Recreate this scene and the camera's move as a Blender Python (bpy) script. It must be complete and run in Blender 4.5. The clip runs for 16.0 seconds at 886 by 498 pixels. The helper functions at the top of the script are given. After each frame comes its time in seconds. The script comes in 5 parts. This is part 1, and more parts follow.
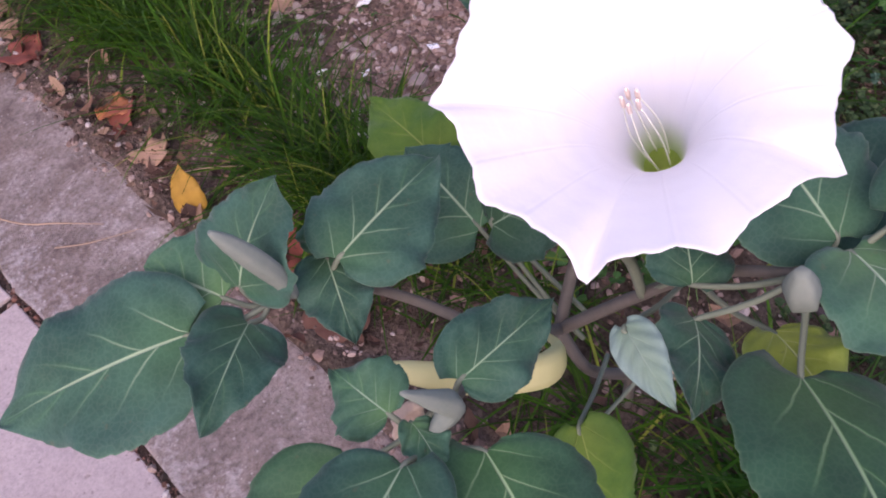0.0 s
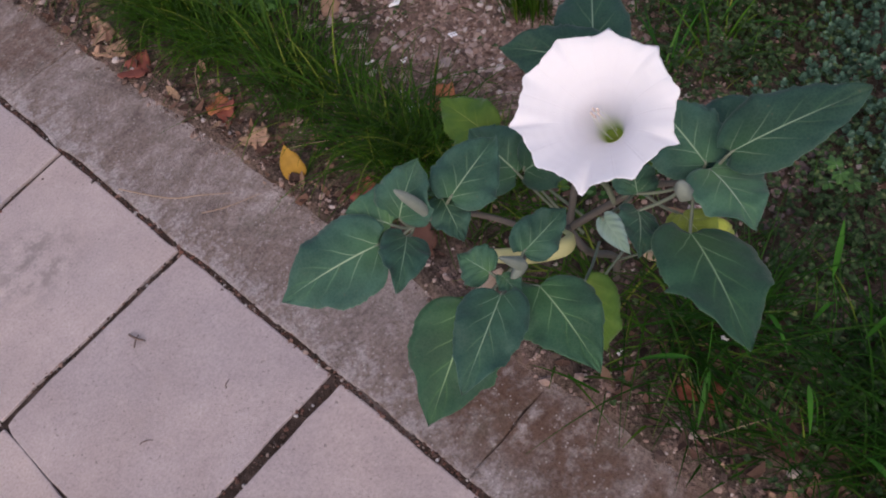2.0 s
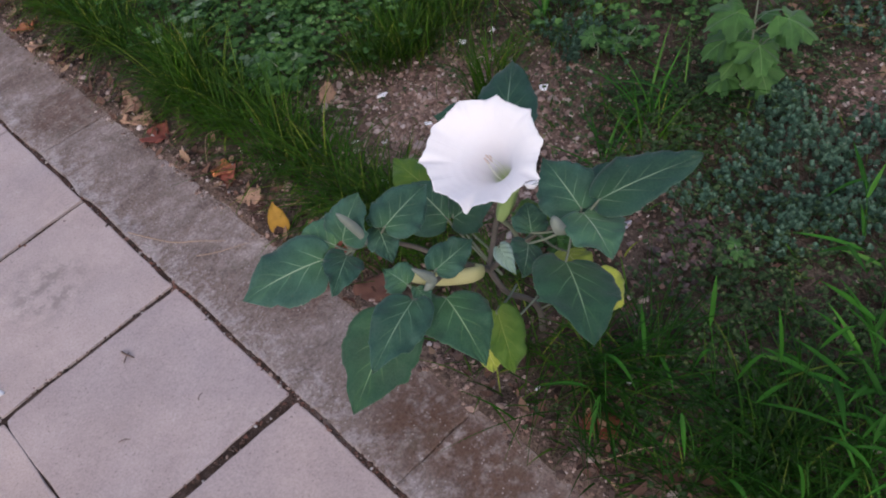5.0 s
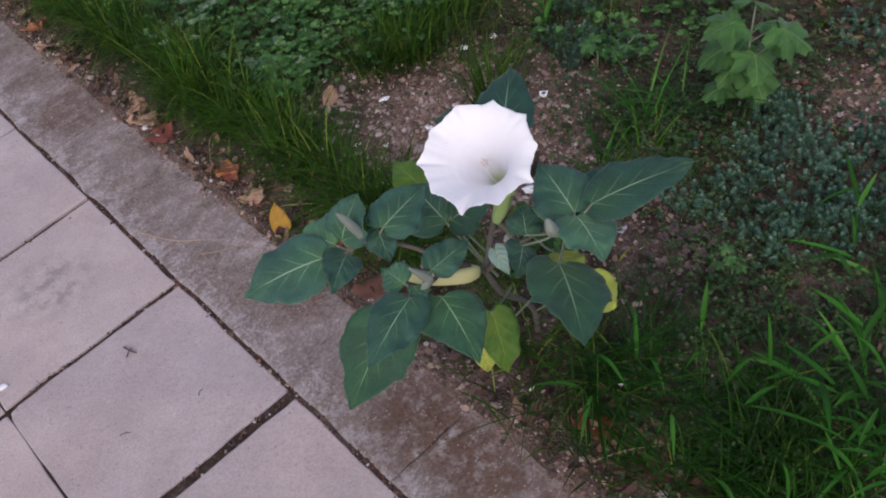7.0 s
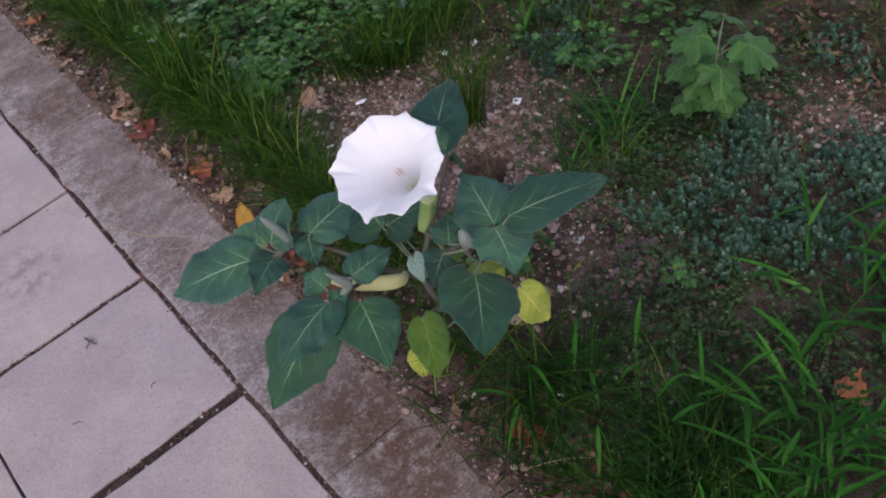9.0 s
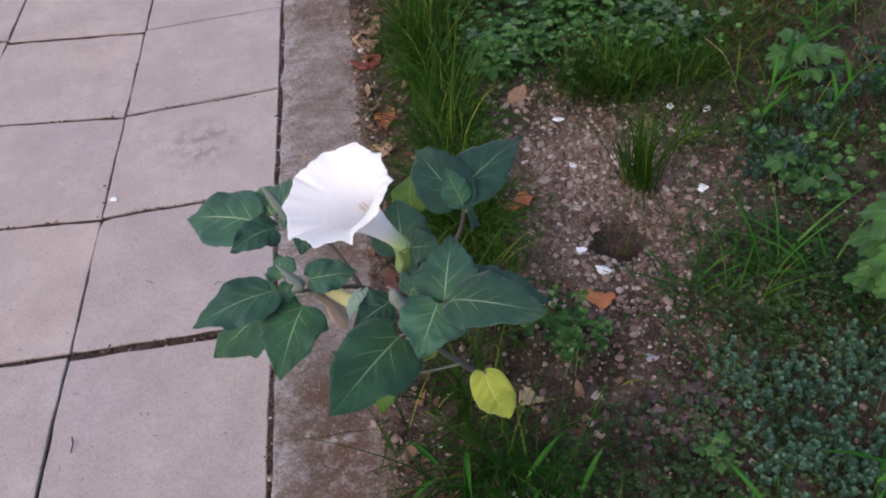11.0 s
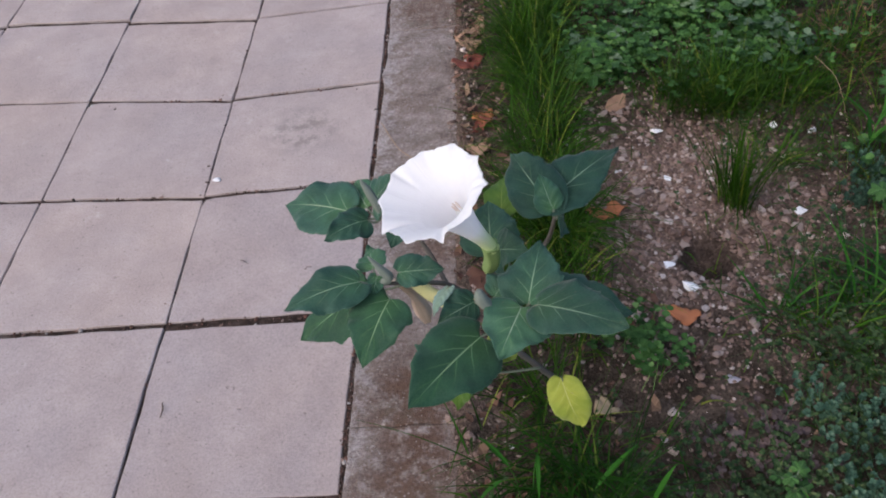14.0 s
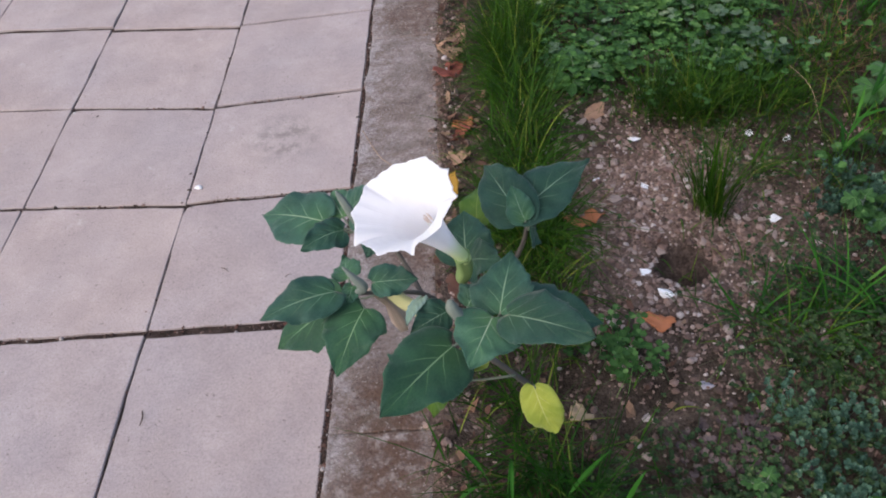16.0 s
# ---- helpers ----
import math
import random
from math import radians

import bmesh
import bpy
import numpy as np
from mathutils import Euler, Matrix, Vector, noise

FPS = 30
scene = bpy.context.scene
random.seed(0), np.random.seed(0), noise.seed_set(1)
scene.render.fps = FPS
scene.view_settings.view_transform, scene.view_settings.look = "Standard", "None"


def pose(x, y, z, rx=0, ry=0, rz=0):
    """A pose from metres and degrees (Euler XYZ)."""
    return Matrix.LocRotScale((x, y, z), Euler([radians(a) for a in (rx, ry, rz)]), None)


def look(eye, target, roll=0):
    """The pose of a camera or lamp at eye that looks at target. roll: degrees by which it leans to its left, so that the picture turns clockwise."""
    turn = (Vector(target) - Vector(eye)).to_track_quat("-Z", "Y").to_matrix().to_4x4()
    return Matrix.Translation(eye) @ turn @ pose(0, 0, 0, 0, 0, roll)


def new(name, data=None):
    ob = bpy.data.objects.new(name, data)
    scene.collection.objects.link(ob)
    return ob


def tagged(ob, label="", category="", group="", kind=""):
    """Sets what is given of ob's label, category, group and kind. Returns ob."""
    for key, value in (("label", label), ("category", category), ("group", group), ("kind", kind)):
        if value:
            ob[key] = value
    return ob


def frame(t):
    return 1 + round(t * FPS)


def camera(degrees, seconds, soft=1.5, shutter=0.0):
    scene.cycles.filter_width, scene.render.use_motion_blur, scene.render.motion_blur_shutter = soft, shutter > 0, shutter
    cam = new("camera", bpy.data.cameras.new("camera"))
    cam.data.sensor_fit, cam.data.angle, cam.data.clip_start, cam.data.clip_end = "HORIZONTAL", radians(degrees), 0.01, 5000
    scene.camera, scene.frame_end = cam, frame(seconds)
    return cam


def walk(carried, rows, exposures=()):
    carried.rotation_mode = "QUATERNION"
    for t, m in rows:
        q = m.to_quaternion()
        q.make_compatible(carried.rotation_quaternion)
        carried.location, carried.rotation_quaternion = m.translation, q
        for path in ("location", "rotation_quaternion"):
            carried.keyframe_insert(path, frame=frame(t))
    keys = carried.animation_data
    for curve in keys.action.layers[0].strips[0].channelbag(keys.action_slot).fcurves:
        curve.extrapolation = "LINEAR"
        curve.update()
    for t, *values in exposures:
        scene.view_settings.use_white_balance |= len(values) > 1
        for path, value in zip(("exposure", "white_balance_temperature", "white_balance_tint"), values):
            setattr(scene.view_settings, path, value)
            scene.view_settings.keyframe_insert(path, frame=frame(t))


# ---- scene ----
cam = camera(54.5, 16.0, soft=1.95)
PATH = [
    (0, (0.03, -0.478, 0.811), (0.757, 0.53, -0.755), -10.2),
    (0.5, (0.011, -0.531, 0.923), (0.631, 0.402, -0.733), -12.6),
    (1, (-0.032, -0.61, 1.038), (0.554, 0.301, -0.643), -15.7),
    (1.5, (-0.08, -0.65, 1.097), (0.527, 0.258, -0.578), -16.8),
    (2, (-0.176, -0.645, 1.167), (0.461, 0.287, -0.485), -16.9),
    (2.5, (-0.2, -0.665, 1.191), (0.461, 0.316, -0.421), -17.0),
    (3, (-0.216, -0.764, 1.211), (0.473, 0.24, -0.375), -16.5),
    (3.5, (-0.237, -0.822, 1.24), (0.492, 0.211, -0.309), -15.2),
    (4, (-0.252, -0.855, 1.255), (0.505, 0.202, -0.264), -13.9),
    (4.5, (-0.256, -0.878, 1.26), (0.526, 0.198, -0.234), -12.4),
    (7, (-0.267, -0.917, 1.282), (0.523, 0.176, -0.195), -10.9),
    (7.5, (-0.272, -0.922, 1.281), (0.516, 0.171, -0.197), -11.1),
    (8, (-0.273, -0.936, 1.275), (0.511, 0.159, -0.203), -11.5),
    (8.5, (-0.231, -0.983, 1.292), (0.531, 0.117, -0.194), -12.1),
    (8.7, (-0.21, -1.0, 1.287), (0.554, 0.106, -0.194), -11.9),
    (10.8, (0.311, -1.086, 1.275), (0.376, 0.297, -0.169), -7.0),
    (11, (0.323, -1.093, 1.27), (0.355, 0.294, -0.17), -7.3),
    (11.5, (0.34, -1.097, 1.279), (0.299, 0.295, -0.157), -8.0),
    (12, (0.337, -1.102, 1.293), (0.186, 0.295, -0.129), -9.8),
    (12.5, (0.334, -1.113, 1.293), (0.173, 0.287, -0.126), -9.5),
    (13, (0.326, -1.115, 1.293), (0.164, 0.283, -0.127), -9.0),
    (13.5, (0.32, -1.105, 1.293), (0.16, 0.288, -0.133), -8.8),
    (14, (0.318, -1.103, 1.289), (0.156, 0.29, -0.137), -8.5),
    (14.5, (0.317, -1.099, 1.29), (0.153, 0.29, -0.139), -8.4),
    (15, (0.317, -1.107, 1.286), (0.162, 0.289, -0.137), -8.0),
    (15.5, (0.346, -1.102, 1.29), (0.191, 0.294, -0.133), -8.2),
    (16, (0.343, -1.107, 1.307), (0.204, 0.29, -0.118), -7.9),
]
walk(cam, [(t, look(eye, target, roll)) for t, eye, target, roll in PATH], [
    (0.0, 1.18, 6500, 34), (0.3, 0.78, 6550, 27), (0.6, 0.55, 6600, 26), (1.0, 0.53, 6750, 25), (2.0, 0.60, 6750, 19), (3.0, 0.63, 6600, 16), (4.5, 0.66, 6450, 15), (7.5, 0.66, 6350, 17), (8.5, 0.61, 6280, 18),
    (11.0, 0.84, 6500, 13), (12.5, 0.84, 6500, 11), (14.0, 0.81, 6500, 10), (15.0, 0.77, 6500, 10), (15.5, 0.84, 6500, 10), (16.0, 0.97, 6500, 10)])

# ---- light ----
world = bpy.data.worlds.new("evening_sky")
scene.world = world
world.use_nodes = True
wt = world.node_tree
sky = wt.nodes.new("ShaderNodeTexSky")
sky.sky_type, sky.sun_disc = "NISHITA", False
sky.sun_elevation, sky.sun_rotation = radians(38), radians(235)
sky.air_density, sky.dust_density, sky.ozone_density = 1.0, 3.0, 1.2
wt.nodes["Background"].inputs["Strength"].default_value = 0.13
wt.links.new(sky.outputs["Color"], wt.nodes["Background"].inputs["Color"])
sun = new("sun", bpy.data.lights.new("sun", "SUN"))
sun.data.energy, sun.data.angle, sun.data.color = 0.7, radians(60), (1.0, 0.94, 0.92)
sun.matrix_world = look((-1.0, -1.4, 3.2), (0, 0, 0))


# ---- materials ----
class Mat:
    """A node material with a short way to add and join nodes."""

    def __init__(self, name, rough=0.7, spec=0.3):
        self.m = bpy.data.materials.new(name)
        self.m.use_nodes = True
        self.t = self.m.node_tree
        self.b = self.t.nodes["Principled BSDF"]
        self.b.inputs["Roughness"].default_value = rough
        self.b.inputs["Specular IOR Level"].default_value = spec

    def add(self, kind, **sets):
        n = self.t.nodes.new(kind)
        for k, v in sets.items():
            n.inputs[k.replace("_", " ")].default_value = v
        return n

    def put(self, a, b):
        self.t.links.new(a, b)

    def coord(self, which="Object"):
        return self.t.nodes.new("ShaderNodeTexCoord").outputs[which]

    def noise(self, scale, detail=4.0, rough=0.55, where=None):
        n = self.add("ShaderNodeTexNoise", Scale=scale, Detail=detail, Roughness=rough)
        self.put(where or self.coord(), n.inputs["Vector"])
        return n.outputs["Fac"]

    def ramp(self, fac, *stops):
        n = self.t.nodes.new("ShaderNodeValToRGB")
        e = n.color_ramp.elements
        while len(e) < len(stops):
            e.new(0.5)
        for el, (p, c) in zip(e, stops):
            el.position, el.color = p, (*c, 1) if len(c) == 3 else c
        self.put(fac, n.inputs["Fac"])
        return n.outputs["Color"]

    def mix(self, fac, a, b, mode="MIX"):
        n = self.t.nodes.new("ShaderNodeMix")
        n.data_type, n.blend_type = "RGBA", mode
        for value, slot in ((fac, 0), (a, 6), (b, 7)):
            if hasattr(value, "is_linked"):
                self.put(value, n.inputs[slot])
            elif slot == 0:
                n.inputs[0].default_value = value
            else:
                n.inputs[slot].default_value = (*value, 1)
        return n.outputs[2]

    def calc(self, op, a, b=0.0, c=0.0):
        n = self.t.nodes.new("ShaderNodeMath")
        n.operation = op
        for value, slot in ((a, 0), (b, 1), (c, 2)):
            if hasattr(value, "is_linked"):
                self.put(value, n.inputs[slot])
            else:
                n.inputs[slot].default_value = value
        return n.outputs[0]

    def step(self, value, lo, hi, a=0.0, b=1.0):
        n = self.t.nodes.new("ShaderNodeMapRange")
        n.interpolation_type = "SMOOTHSTEP"
        self.put(value, n.inputs[0])
        for i, v in enumerate((lo, hi, a, b)):
            n.inputs[1 + i].default_value = v
        return n.outputs[0]

    def colour(self, out):
        self.put(out, self.b.inputs["Base Color"])
        return self

    def bump(self, height, strength=0.4, distance=0.002):
        n = self.add("ShaderNodeBump", Strength=strength, Distance=distance)
        self.put(height, n.inputs["Height"])
        self.put(n.outputs["Normal"], self.b.inputs["Normal"])
        return self

    def see_through(self, colour, part=0.3):
        """Lets light glow through a thin leaf or petal."""
        tr = self.t.nodes.new("ShaderNodeBsdfTranslucent")
        if hasattr(colour, "is_linked"):
            self.put(colour, tr.inputs["Color"])
        else:
            tr.inputs["Color"].default_value = (*colour, 1)
        mx = self.add("ShaderNodeMixShader", Fac=part)
        self.put(self.b.outputs[0], mx.inputs[1])
        self.put(tr.outputs[0], mx.inputs[2])
        self.put(mx.outputs[0], self.t.nodes["Material Output"].inputs["Surface"])
        return self

    def rand(self):
        return self.t.nodes.new("ShaderNodeObjectInfo").outputs["Random"]

    def island(self):
        return self.t.nodes.new("ShaderNodeNewGeometry").outputs["Random Per Island"]

    def place(self):
        return self.t.nodes.new("ShaderNodeNewGeometry").outputs["Position"]


def slab_material():
    m = Mat("pink_grey_concrete_slab", 0.88, 0.18)
    w = m.place()
    base = m.ramp(m.noise(6.0, 8, 0.7, w), (0.34, (0.342, 0.288, 0.283)), (0.5, (0.386, 0.327, 0.319)), (0.66, (0.436, 0.374, 0.363)))
    hue = m.ramp(m.noise(2.2, 4, 0.6, w), (0.35, (0.98, 0.99, 1.015)), (0.65, (1.03, 0.995, 0.97)))
    base = m.mix(1.0, base, hue, "MULTIPLY")
    tone = m.ramp(m.rand(), (0.0, (0.90, 0.90, 0.92)), (1.0, (1.0, 0.99, 0.98)))
    base = m.mix(1.0, base, tone, "MULTIPLY")
    grain = m.noise(230.0, 6, 0.8, w)
    base = m.mix(0.9, base, m.ramp(grain, (0.32, (0.70, 0.69, 0.69)), (0.52, (1.0, 1.0, 1.0)), (0.70, (1.17, 1.17, 1.17))), "MULTIPLY")
    spots = []
    for scale, low, high, gate in ((38.0, 0.06, 0.14, 0.48), (95.0, 0.09, 0.19, 0.42), (17.0, 0.025, 0.06, 0.46)):
        pits = m.add("ShaderNodeTexVoronoi", Scale=scale)
        bend = m.add("ShaderNodeTexNoise", Scale=scale * 1.7, Detail=4.0)
        m.put(w, bend.inputs["Vector"])
        shift = m.t.nodes.new("ShaderNodeVectorMath")
        shift.operation = "MULTIPLY_ADD"
        m.put(bend.outputs["Color"], shift.inputs[0])
        shift.inputs[1].default_value = (0.9 / scale, 0.9 / scale, 0.9 / scale)
        m.put(w, shift.inputs[2])
        m.put(shift.outputs["Vector"], pits.inputs["Vector"])
        spot = m.step(pits.outputs["Distance"], low, high, 1.0, 0.0)
        spots.append(m.calc("MULTIPLY", spot, m.step(m.noise(scale * 0.35, 2, 0.5, w), gate, gate + 0.1)))
    spot = m.calc("MAXIMUM", m.calc("MAXIMUM", spots[0], spots[1]), spots[2])
    base = m.mix(m.calc("MULTIPLY", spot, 0.6), base, (0.16, 0.13, 0.122))
    dirt = m.step(m.noise(9.0, 8, 0.72, w), 0.52, 0.74)
    base = m.mix(m.calc("MULTIPLY", dirt, 0.28), base, (0.24, 0.20, 0.19))
    pale = m.step(m.noise(13.0, 7, 0.7, w), 0.60, 0.75)
    base = m.mix(m.calc("MULTIPLY", pale, 0.35), base, (0.60, 0.55, 0.55))
    # one grey scuffed stain
    away = m.t.nodes.new("ShaderNodeVectorMath")
    away.operation = "DISTANCE"
    m.put(w, away.inputs[0])
    away.inputs[1].default_value = (-0.185, 0.60, 0.0)
    scuff = m.calc("MULTIPLY", m.step(away.outputs["Value"], 0.02, 0.13, 1.0, 0.0), m.step(m.noise(28.0, 6, 0.7, w), 0.42, 0.62))
    base = m.mix(m.calc("MULTIPLY", scuff, 0.8), base, (0.19, 0.165, 0.16))
    m.colour(base)
    m.bump(m.calc("ADD", grain, m.calc("MULTIPLY", spot, -1.0)), 0.5, 0.002)
    return m.m


def kerb_material():
    m = Mat("weathered_grey_brown_concrete", 0.92, 0.15)
    w = m.place()
    base = m.ramp(m.noise(9.0, 8, 0.7, w), (0.32, (0.135, 0.104, 0.092)), (0.5, (0.252, 0.207, 0.192)), (0.66, (0.39, 0.340, 0.328)))
    rust = m.step(m.noise(4.3, 9, 0.75, w), 0.45, 0.56)
    base = m.mix(m.calc("MULTIPLY", rust, 0.55), base, (0.150, 0.104, 0.084))
    # lime bloom, thickest on the side of the slabs
    x = m.t.nodes.new("ShaderNodeSeparateXYZ")
    m.put(w, x.inputs[0])
    edge = m.step(x.outputs[0], 0.0, 0.11, 0.14, 0.0)
    chalk = m.step(m.calc("ADD", m.noise(26.0, 8, 0.78, w), edge), 0.56, 0.68)
    base = m.mix(m.calc("MULTIPLY", chalk, 0.42), base, (0.50, 0.46, 0.465))
    for x0, y0, r0 in ((0.135, -0.175, 0.10), (0.15, -0.37, 0.09), (0.12, 1.12, 0.14), (0.16, 0.15, 0.08), (0.11, -0.46, 0.12), (0.16, -0.56, 0.12), (0.07, -0.64, 0.11), (0.16, -0.26, 0.10), (0.10, -0.23, 0.11), (0.12, -0.33, 0.10), (0.05, -0.40, 0.07)):
        away = m.t.nodes.new("ShaderNodeVectorMath")
        away.operation = "DISTANCE"
        m.put(w, away.inputs[0])
        away.inputs[1].default_value = (x0, y0, 0.0)
        blot = m.calc("MULTIPLY", m.step(away.outputs["Value"], 0.3 * r0, r0, 1.0, 0.0), m.step(m.noise(34.0, 6, 0.75, w), 0.36, 0.56))
        base = m.mix(m.calc("MULTIPLY", blot, 0.62), base, (0.112, 0.062, 0.041))
    moss = m.step(m.noise(5.4, 6, 0.65, m.coord()), 0.55, 0.70)
    base = m.mix(m.calc("MULTIPLY", moss, 0.4), base, (0.13, 0.125, 0.095))
    fine = m.noise(150.0, 6, 0.8, w)
    base = m.mix(0.9, base, m.ramp(fine, (0.32, (0.50, 0.48, 0.47)), (0.52, (1.0, 1.0, 1.0)), (0.70, (1.4, 1.38, 1.38))), "MULTIPLY")
    grit = m.add("ShaderNodeTexVoronoi", Scale=130.0)
    m.put(w, grit.inputs["Vector"])
    dot = m.calc("MULTIPLY", m.step(grit.outputs["Distance"], 0.12, 0.26, 1.0, 0.0), m.step(m.noise(40.0, 2, 0.5, w), 0.48, 0.56))
    base = m.mix(m.calc("MULTIPLY", dot, 0.45), base, (0.60, 0.56, 0.54))
    m.colour(base)
    m.bump(m.calc("ADD", fine, m.noise(50.0, 6, 0.7, w)), 0.8, 0.006)
    return m.m


def soil_material():
    m = Mat("stony_brown_soil", 0.95, 0.05)
    w = m.place()
    base = m.ramp(m.noise(14.0, 7, 0.65, w), (0.3, (0.026, 0.020, 0.016)), (0.5, (0.062, 0.048, 0.038)), (0.72, (0.135, 0.107, 0.092)))
    grit = m.add("ShaderNodeTexVoronoi", Scale=210.0)
    m.put(w, grit.inputs["Vector"])
    away = m.t.nodes.new("ShaderNodeVectorMath")
    away.operation = "DISTANCE"
    m.put(w, away.inputs[0])
    away.inputs[1].default_value = (0.70, 0.24, 0.0)
    dry = m.step(m.calc("ADD", away.outputs["Value"], m.calc("MULTIPLY", m.noise(9.0, 6, 0.7, w), 0.35)), 0.28, 0.56, 1.0, 0.0)
    x = m.t.nodes.new("ShaderNodeSeparateXYZ")
    m.put(w, x.inputs[0])
    bare = m.t.nodes.new("ShaderNodeVectorMath")
    bare.operation = "DISTANCE"
    m.put(w, bare.inputs[0])
    bare.inputs[1].default_value = (1.30, -0.36, 0.0)
    dry = m.calc("MAXIMUM", dry, m.step(m.calc("ADD", bare.outputs["Value"], m.calc("MULTIPLY", m.noise(12.0, 6, 0.7, w), 0.2)), 0.12, 0.24, 0.6, 0.0))
    strip = m.calc("MULTIPLY", m.step(x.outputs[0], 0.25, 0.36, 0.60, 0.0), m.step(m.noise(11.0, 5, 0.7, w), 0.36, 0.60))
    dry = m.calc("MAXIMUM", dry, strip)
    base = m.mix(m.calc("MULTIPLY", dry, 0.85), base, m.mix(m.noise(60.0, 5, 0.7, w), (0.130, 0.092, 0.074), (0.29, 0.218, 0.186)))
    # dug-up damp earth in and round the hole
    dug = m.t.nodes.new("ShaderNodeVectorMath")
    dug.operation = "DISTANCE"
    m.put(w, dug.inputs[0])
    dug.inputs[1].default_value = (0.715, 0.105, -0.03)
    damp = m.step(m.calc("ADD", dug.outputs["Value"], m.calc("MULTIPLY", m.noise(26.0, 5, 0.7, w), 0.09)), 0.075, 0.150, 1.0, 0.0)
    base = m.mix(m.calc("MULTIPLY", damp, 0.9), base, (0.030, 0.023, 0.020))
    base = m.mix(0.55, base, m.ramp(grit.outputs["Color"], (0.2, (0.35, 0.3, 0.28)), (0.8, (1.5, 1.4, 1.35))), "MULTIPLY")
    m.colour(base)
    m.bump(m.calc("ADD", m.calc("MULTIPLY", grit.outputs["Distance"], 0.3), m.noise(90.0, 6, 0.75, w)), 0.9, 0.006)
    return m.m


def joint_material():
    m = Mat("joint_dirt", 0.95, 0.1)
    w = m.place()
    base = m.ramp(m.noise(45.0, 6, 0.7, w), (0.3, (0.016, 0.011, 0.009)), (0.5, (0.045, 0.031, 0.026)), (0.7, (0.10, 0.072, 0.064)))
    sand = m.step(m.noise(3.2, 4, 0.6, w), 0.56, 0.66)
    base = m.mix(m.calc("MULTIPLY", sand, 0.7), base, (0.20, 0.165, 0.155))
    m.colour(base)
    m.bump(m.noise(300.0, 4, 0.7, w), 0.8, 0.003)
    return m.m


def pebble_material(name, *stops):
    m = Mat(name, 0.8, 0.25)
    base = m.ramp(m.island(), *stops)
    m.colour(m.mix(0.5, base, m.ramp(m.noise(240.0, 3), (0.3, (0.6, 0.6, 0.6)), (0.7, (1.1, 1.1, 1.1))), "MULTIPLY"))
    m.bump(m.noise(400.0, 2), 0.3, 0.001)
    return m.m


def stone_material(name, a, b):
    m = Mat(name, 0.7, 0.3)
    m.colour(m.mix(m.noise(70.0, 5, 0.65), a, b))
    m.bump(m.noise(300.0, 3), 0.4, 0.001)
    return m.m


